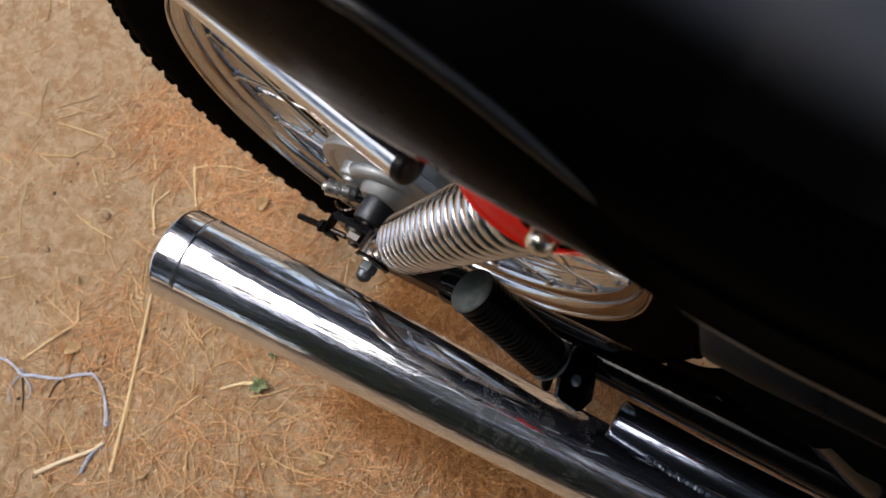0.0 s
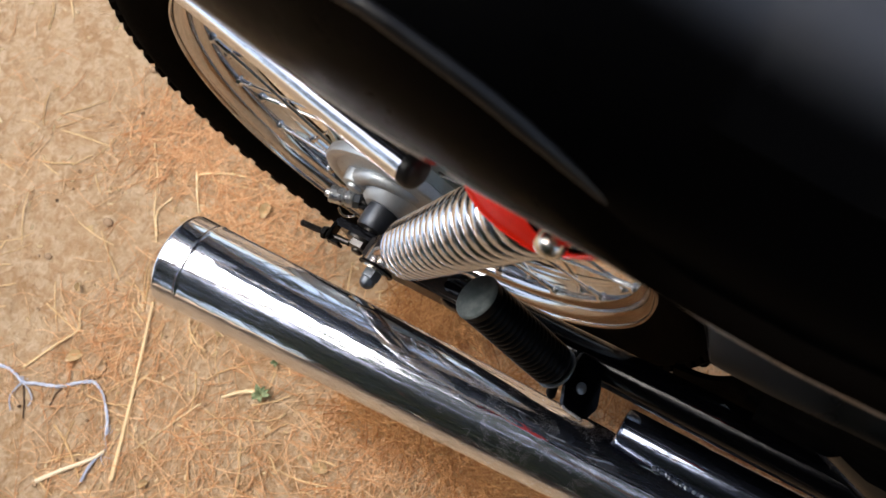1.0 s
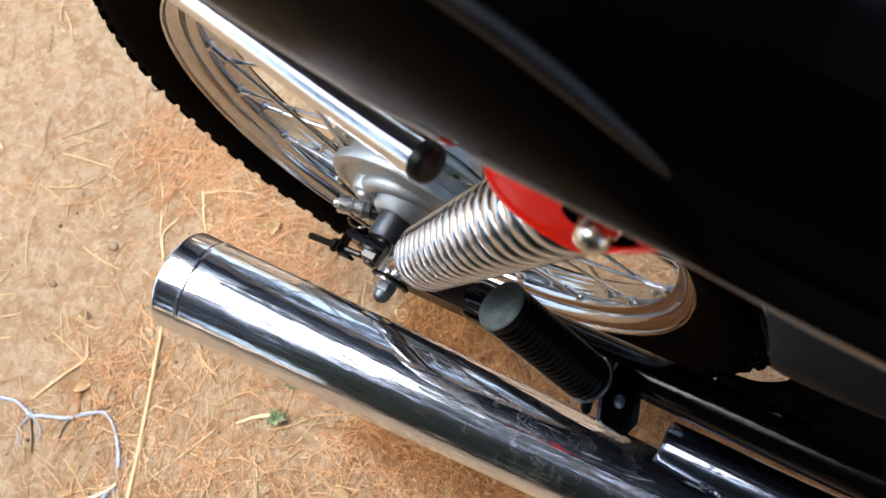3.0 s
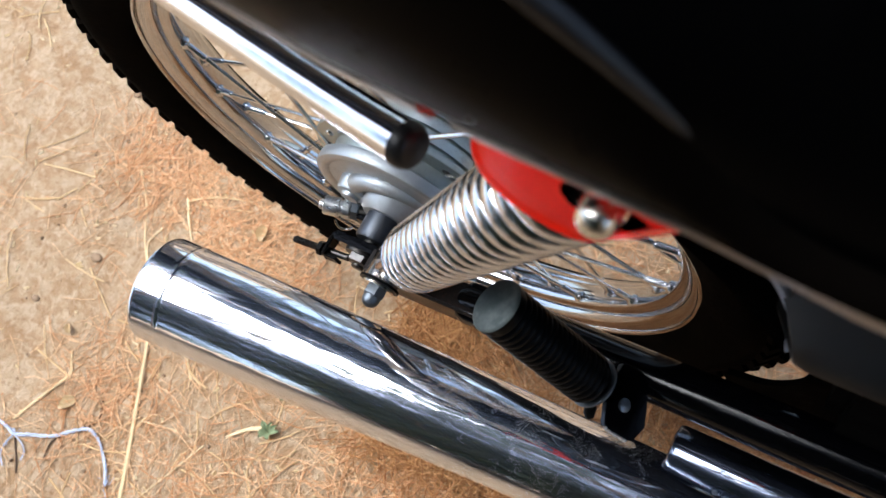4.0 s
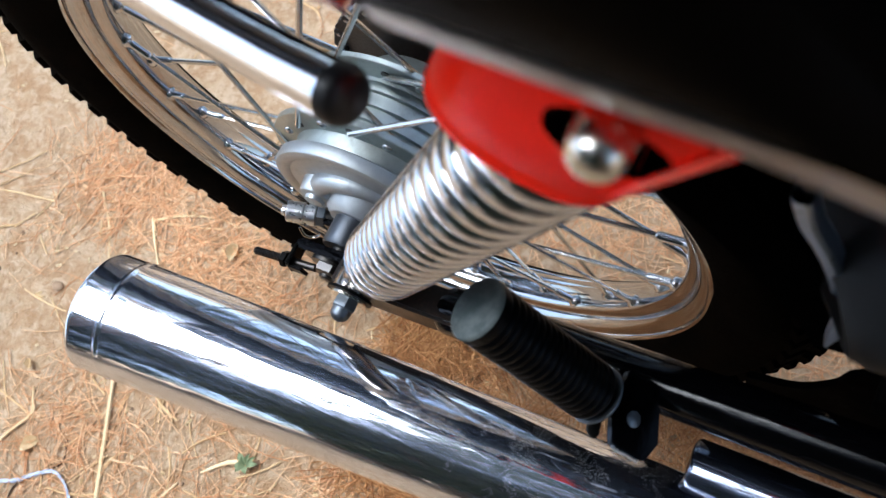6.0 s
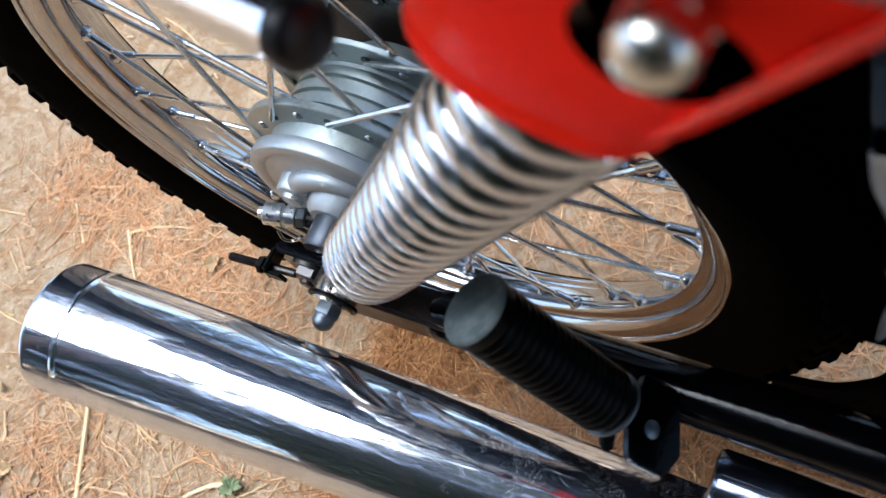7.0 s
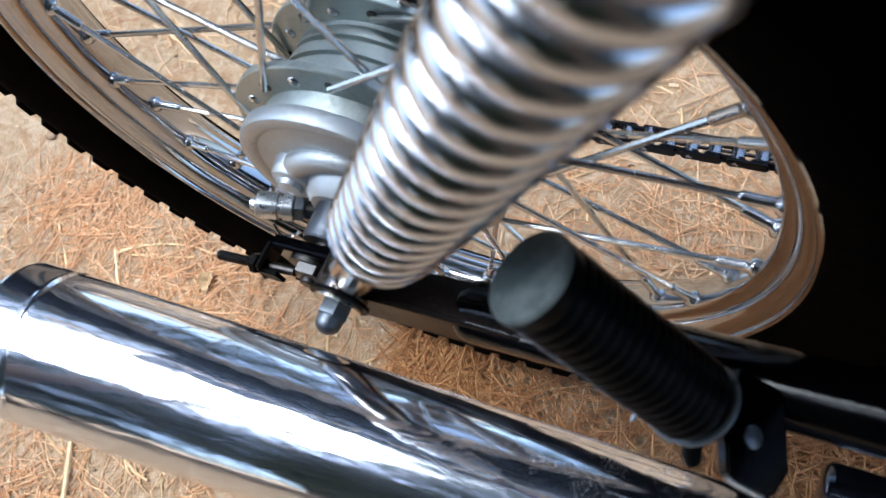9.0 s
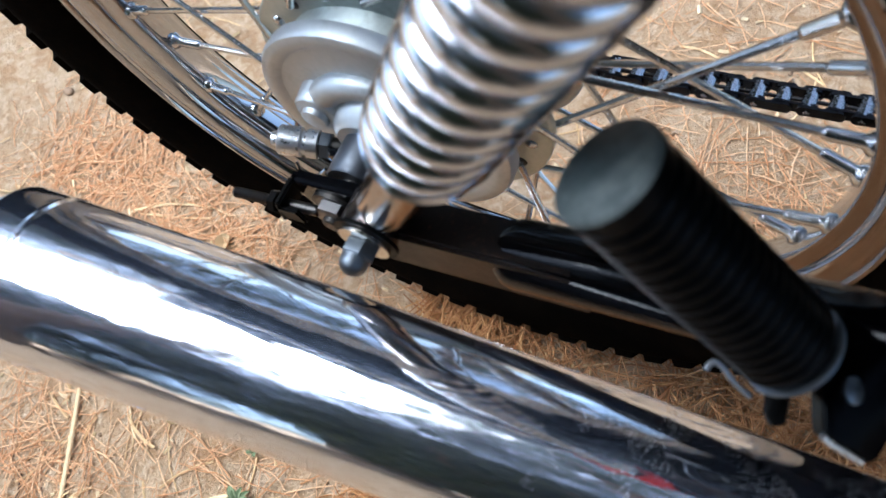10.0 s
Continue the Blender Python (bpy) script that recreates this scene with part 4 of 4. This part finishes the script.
def seat():
    keys = [(-0.16, 0.075, 0.735, 0.755), (-0.06, 0.098, 0.730, 0.778), (0.08, 0.116, 0.723, 0.785), (0.14, 0.1245, 0.717, 0.783), (0.18, 0.1285, 0.711, 0.778), (0.22, 0.130, 0.706, 0.770), (0.25, 0.130, 0.701, 0.758), (0.28, 0.130, 0.697, 0.745), (0.32, 0.130, 0.690, 0.735), (0.40, 0.128, 0.684, 0.735), (0.66, 0.105, 0.690, 0.745)]

    def at(x):
        return [np.interp(x, [k[0] for k in keys], [k[j] for k in keys]) for j in (1, 2, 3)]

    rows = []
    for k in range(121):
        x = -0.16 + 0.82 * k / 120
        w, lo, hi = at(x)
        fold_z = np.interp(x, [-0.16, 0.08, 0.14, 0.18, 0.203, 0.220, 0.232, 0.243, 0.252, 0.260, 0.270, 0.280, 0.292, 0.32, 0.66], [0.754, 0.776, 0.7785, 0.7775, 0.7735, 0.7650, 0.7575, 0.7485, 0.7390, 0.7290, 0.7160, 0.7060, 0.7010, 0.6960, 0.697])
        h = (fold_z - lo) / 0.86
        top = max(hi, fold_z + 0.004)
        half = [(w - 0.006, lo), (w - 0.001, lo + 0.002), (w + 0.001, lo + 0.25 * h), (w, lo + 0.5 * h), (w - 0.003, lo + 0.70 * h), (w - 0.006, fold_z), (w - 0.014, fold_z + 0.5 * (top - fold_z) + 0.002), (w - 0.026, top + 0.002), (w - 0.050, top + 0.010), (w * 0.35, top + 0.016), (0, top + 0.018)]
        rows.append((x, half))
    fold = 5

    def sunk(x):
        """Sinks the added highlight bead towards the front, where the highlight ends."""
        return min(1.0, max(0.0, (x - 0.245) / 0.035))

    def sheet(outlines, closed):
        """A skin over one outline for every cross-section."""
        skin = bmesh.new()
        grid = [[skin.verts.new((x, y, z)) for y, z in line] for (x, _), line in zip(rows, outlines)]
        n = len(grid[0])
        for p, q in zip(grid, grid[1:]):
            for j in range(n if closed else n - 1):
                skin.faces.new((p[j], p[(j + 1) % n], q[(j + 1) % n], q[j]))
        if closed:
            skin.faces.new(grid[0])
            skin.faces.new(grid[-1])
        return skin

    inner = [[(-y, z) for y, z in h[fold:]] + [(y, z) for y, z in reversed(h[fold:-1])] + [(h[0][0], h[0][1]), (-h[0][0], h[0][1])] for _, h in rows]
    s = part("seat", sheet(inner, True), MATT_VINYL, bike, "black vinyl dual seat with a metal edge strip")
    for m in (-1, 1):
        part("side_panel", sheet([[(m * y, z) for y, z in h[:fold + 1]] for _, h in rows], False), VINYL, s, "smooth black vinyl side panel")
        # glossier bead added on the fold to draw its highlight
        part("fold_highlight", sweep([(x, m * (h[fold][0] + 0.0002 - 0.0035 * sunk(x)), h[fold][1] + 0.0002 - 0.002 * sunk(x)) for x, h in rows], [0.0023 - 0.0013 * sunk(x) for x, _ in rows], 14), FOLD_HIGHLIGHT, s, "glossy black bead added for the highlight along the fold")
    bm = bmesh.new()
    rows = []
    for x in [-0.15 + 0.3545 * k / 60 for k in range(61)] + [None] + [0.2125 + 0.4375 * k / 60 for k in range(61)]:
        if x is None:
            rows.append(None)
            continue
        w, lo, hi = at(x)
        deep = 0.006 * min(1.0, max(0.0, (x - 0.264) / 0.036))
        ring = [(-w + 0.0005, lo + 0.0004), (-w + 0.0015, lo - 0.0040 - deep * 0.5), (-w + 0.0033, lo - 0.0085 - deep), (-w + 0.0080, lo - 0.0090 - deep), (-w + 0.0080, lo + 0.0004)]
        rows.append([bm.verts.new((x, y, z)) for y, z in ring])
    for p, q in zip(rows, rows[1:]):
        for j in range(5 if p and q else 0):
            bm.faces.new((p[j], p[(j + 1) % 5], q[(j + 1) % 5], q[j]))
    for ring in rows:
        if ring and (ring is rows[0] or ring is rows[60] or ring is rows[62] or ring is rows[-1]):
            bm.faces.new(ring)
    part("edge_strip", bm, TRIM, s, "thin polished metal strip along the seat's edge")
    for x, y, z in ((0.2070, -0.1195, 0.6975), (0.2140, -0.1185, 0.6955)):
        part("red_clip", block((0.0028, 0.0040, 0.0064), Matrix.Translation((x, y, z)), 0.0012), RED_EDGE, s, "small red clip at the strip's end")


seat()


def side_cover():
    """The black cover below the seat: a shoulder sloping in towards the seat, with a turned rear flange and an edge
    trim tinted for reflected sky.
    """
    bm = bmesh.new()
    rows = []
    for k in range(33):
        z = 0.528 + 0.052 * (k / 32) ** 1.3
        d = max(0.0, z - 0.534)
        y0 = -0.098 + 3.2 * (d - 0.010 * (1 - math.exp(-d / 0.010))) + 0.010 * max(0.0, (0.536 - z) / 0.006) ** 2
        x0 = float(np.interp(y0, [-0.098, -0.085, -0.071, -0.055, 0.0], [0.2905, 0.2825, 0.2720, 0.2640, 0.2460]))
        row = [(x0 + 0.004, y0 + 0.030), (x0, y0 + 0.012), (x0 + 0.0008, y0 + 0.004), (x0 + 0.003, y0 + 0.0005), (x0 + 0.008, y0 - 0.0010), (x0 + 0.030, y0 - 0.003), (x0 + 0.07, y0 - 0.005), (x0 + 0.15, y0 - 0.005), (x0 + 0.24, y0 + 0.003), (x0 + 0.26, y0 + 0.03)]
        rows.append([bm.verts.new((x, y, z + 0.34 * min(0.07, max(0.0, x - x0 - 0.003)))) for x, y in row])
    for p, q in zip(rows, rows[1:]):
        for j in range(len(p) - 1):
            bm.faces.new((p[j], p[j + 1], q[j + 1], q[j]))
    bmesh.ops.solidify(bm, geom=bm.faces[:], thickness=0.003)
    cover = part("side_cover", bm, COVER_BLACK, bike, "glossy black side cover")
    # added filler block that keeps the space below the cover black
    part("black_filler", block((0.17, 0.086, 0.130), Matrix.Translation((0.398, -0.043, 0.480)), 0.008), BLACK_MATT, bike)
    line = smooth_line([(0.2885, -0.0722, 0.4650), (0.2892, -0.0732, 0.4840), (0.2890, -0.0744, 0.5030), (0.2872, -0.0755, 0.5165), (0.2826, -0.0780, 0.5418), (0.2775, -0.0800, 0.5612), (0.2720, -0.0820, 0.5781), (0.2688, -0.0835, 0.5950)], 6)
    bm = bmesh.new()
    rows = []
    for k, p in enumerate(line):
        w = 0.0026 * min(1.0, 0.35 + k * 0.16)
        rows.append([bm.verts.new(p + Vector(o)) for o in ((-w, 0.006, 0.0), (-w, 0.0006, 0), (-w * 0.55, -0.0004, 0), (w * 0.55, -0.0004, 0), (w, 0.0006, 0), (w, 0.006, 0.0))])
    for p, q in zip(rows, rows[1:]):
        for j in range(6):
            bm.faces.new((p[j], p[(j + 1) % 6], q[(j + 1) % 6], q[j]))
    bm.faces.new(rows[0])
    part("edge_trim", bm, SKY_TINT_TRIM, cover, "narrow edge trim tinted blue for reflected sky")


side_cover()


def rear_fender():
    """The inner guard over the wheel's front and top."""
    bm = bmesh.new()
    rows = []
    for k in range(41):
        a = radians(21 + 89 * k / 40)
        r = 0.335
        row = []
        for y, dr in ((-0.060, -0.030), (-0.061, -0.015), (-0.056, -0.004), (-0.035, 0.004), (0, 0.007), (0.035, 0.004), (0.056, -0.004), (0.061, -0.015), (0.060, -0.030)):
            row.append(bm.verts.new(Vector((0, 0, 0.316)) + Vector(((r + dr) * math.cos(a), y, (r + dr) * math.sin(a)))))
        rows.append(row)
    for p, q in zip(rows, rows[1:]):
        for j in range(len(p) - 1):
            bm.faces.new((p[j], p[j + 1], q[j + 1], q[j]))
    bmesh.ops.solidify(bm, geom=bm.faces[:], thickness=0.0015)
    part("rear_fender", bm, BLACK_MATT, bike, "black rear fender")


rear_fender()


def engine_and_frame():
    # unseen front part is added length that keeps sky light from under the bike
    case = block((0.46, 0.22, 0.34), Matrix.Translation((0.64, 0.01, 0.31)), 0.04)
    part("gearbox", case, BLACK_SATIN, bike, "dark gearbox and crankcase housing, lengthened unseen to block sky light")
    part("frame_tube", sweep(smooth_line([(0.36, -0.075, 0.44), (0.42, -0.078, 0.36), (0.50, -0.078, 0.24), (0.64, -0.07, 0.20)], 6), 0.014, 20), BLACK_GLOSS, bike)
    part("frame_tube", sweep(smooth_line([(-0.12, -0.05, 0.690), (0.05, -0.07, 0.690), (0.30, -0.078, 0.680), (0.62, -0.06, 0.68)], 6), 0.0125, 20), BLACK_GLOSS, bike)
    part("frame_tube", sweep(smooth_line([(-0.12, 0.05, 0.690), (0.05, 0.07, 0.690), (0.30, 0.078, 0.680), (0.62, 0.06, 0.68)], 6), 0.0125, 20), BLACK_GLOSS, bike)
    part("battery_box", block((0.16, 0.13, 0.20), Matrix.Translation((0.46, 0.02, 0.57)), 0.01), BLACK_SATIN, bike)


engine_and_frame()


# ---- unseen trees round about, for the chrome to mirror and to hold off sky light ----
def tree():
    root = tagged(new("tree"), "tall out-of-view tree with a loose green crown and brown trunk", "tree", "trees round the clearing")
    part("trunk", sweep(smooth_line([(0, 0, -0.1), (0.1, 0.05, 1.5), (0.0, 0.12, 3.2), (0.15, 0.0, 5.0), (0.1, 0.1, 6.4)], 5), [0.24 - 0.2 * k / 20 for k in range(21)], 10), BARK, root)
    rng = random.Random(11)
    verts, faces = [], []
    for _ in range(26):
        a, z = rng.uniform(0, 6.28), rng.uniform(2.2, 7.0)
        reach = (1.9 - 0.2 * abs(z - 4.2)) * rng.uniform(0.5, 1.1)
        c = Vector((math.cos(a) * reach, math.sin(a) * reach, z))
        part("limb", sweep([(0.05, 0.05, z - 0.9), c * 0.55 + Vector((0, 0, z * 0.42)), c], [0.05, 0.03, 0.012], 6), BARK, root)
        for _ in range(215):
            p = c + Vector((rng.gauss(0, 0.42), rng.gauss(0, 0.42), rng.gauss(0, 0.32)))
            u = Vector((rng.gauss(0, 1), rng.gauss(0, 1), rng.gauss(0, 0.6))).normalized() * rng.uniform(0.05, 0.12)
            v = u.orthogonal().normalized() * rng.uniform(0.03, 0.06)
            b = len(verts)
            verts += [p - u, p + v, p + u, p - v]
            faces.append((b, b + 1, b + 2, b + 3))
    me = bpy.data.meshes.new("crown")
    me.from_pydata([tuple(v) for v in verts], [], faces)
    me.materials.append(TREE_LEAF)
    crown = new("crown", me)
    crown.parent = root
    return root


first = tree()
first.location = (-3.6, -4.6, 0)
# the copy at (1.25, -1.45) is invented, to block light from overhead
for x, y, turn, s in ((-3.4, 3.4, 130, 1.0), (2.3, -2.9, 40, 1.0), (-2.5, -3.3, 290, 0.72), (-0.3, -4.3, 80, 0.8), (1.25, -1.45, 200, 1.0), (-1.2, -7.5, 33, 1.3), (2.2, -7.8, 170, 1.3), (5.8, -5.5, 250, 1.2), (-9.5, 2.0, 140, 1.15), (-4.2, 1.8, 75, 0.85), (6.5, 1.0, 20, 1.0), (1.6, 5.9, 120, 0.9), (-5.0, 6.0, 260, 1.1), (-1.2, 5.2, 310, 1.0), (3.6, 9.5, 100, 1.1)):
    other = copy_thing(first, pose(x, y, 0, 0, 0, turn))
    other.scale = (s, s, s)


# invented shrubs out of view: a dark mass for the chrome to mirror
def shrub():
    root = tagged(new("shrub"), "unseen dense dark green shrub, added to darken the chrome's reflections", "shrub", "shrubs beside the clearing")
    rng = random.Random(23)
    verts, faces = [], []
    for _ in range(22):
        a, z = rng.uniform(0, 6.28), rng.uniform(0.5, 2.3)
        reach = rng.uniform(0.15, 0.75)
        c = Vector((math.cos(a) * reach, math.sin(a) * reach, z))
        part("stem", sweep([(0.05 * math.cos(a), 0.05 * math.sin(a), -0.05), c * 0.5, c], [0.018, 0.012, 0.005], 6), BARK, root)
        for _ in range(420):
            p = c + Vector((rng.gauss(0, 0.22), rng.gauss(0, 0.22), rng.gauss(0, 0.24)))
            p.z = abs(p.z)
            u = Vector((rng.gauss(0, 1), rng.gauss(0, 1), rng.gauss(0, 0.6))).normalized() * rng.uniform(0.03, 0.06)
            v = u.orthogonal().normalized() * rng.uniform(0.015, 0.03)
            b = len(verts)
            verts += [p - u, p + v, p + u, p - v]
            faces.append((b, b + 1, b + 2, b + 3))
    me = bpy.data.meshes.new("foliage")
    me.from_pydata([tuple(v) for v in verts], [], faces)
    me.materials.append(TREE_LEAF)
    foliage = new("foliage", me)
    foliage.parent = root
    return root


bush = shrub()
bush.location = (0.15, -2.45, 0)
for x, y, turn, s in ((1.3, -2.3, 70, 1.0), (1.9, -2.1, 150, 1.0), (-1.9, -3.6, 210, 0.8), (0.6, -3.6, 300, 1.2)):
    other = copy_thing(bush, pose(x, y, 0, 0, 0, turn))
    other.scale = (s, s, s)


def pine():
    """A tall pine whose thin boughs reach over the clearing."""
    root = tagged(new("pine_tree"), "tall pine with a bare trunk and thin open boughs", "tree")
    root.location = (-1.3, -1.9, 0)
    part("trunk", sweep(smooth_line([(0, 0, -0.1), (0.06, 0.03, 2.0), (0.0, 0.08, 4.5), (0.1, 0.0, 7.5)], 6), [0.15 - 0.1 * k / 18 for k in range(19)], 12), BARK, root)
    rng = random.Random(31)
    verts, faces = [], []
    for k in range(46):
        a, z, l = k * 2.4 + rng.uniform(-0.3, 0.3), 2.6 + 4.6 * k / 46, rng.uniform(1.4, 3.0) * (1.05 - 0.5 * k / 46)
        way = Vector((math.cos(a), math.sin(a), 0))
        line = [Vector((0.03, 0.03, z)) + way * l * t + Vector((0, 0, 0.35 * l * math.sin(t * 2.2) - 0.1 * l * t)) for t in (0, 0.25, 0.5, 0.75, 1.0)]
        part("bough", sweep(smooth_line(line, 3), [0.03 - 0.026 * j / 12 for j in range(13)], 6), BARK, root)
        for _ in range(4):
            t = rng.uniform(0.25, 1.0)
            c = line[0].lerp(line[4], t) + Vector((rng.gauss(0, 0.14), rng.gauss(0, 0.14), 0.3 * l * math.sin(t * 2.2) + rng.gauss(0, 0.1)))
            for _ in range(12):
                u = Vector((rng.gauss(0, 1), rng.gauss(0, 1), rng.gauss(0.2, 0.7))).normalized() * rng.uniform(0.06, 0.11)
                v = u.orthogonal().normalized() * rng.uniform(0.005, 0.011)
                b = len(verts)
                verts += [c, c + u + v, c + u * 2, c + u - v]
                faces.append((b, b + 1, b + 2, b + 3))
    me = bpy.data.meshes.new("crown")
    me.from_pydata([tuple(v) for v in verts], [], faces)
    me.materials.append(TREE_LEAF)
    crown = new("crown", me)
    crown.parent = root


pine()
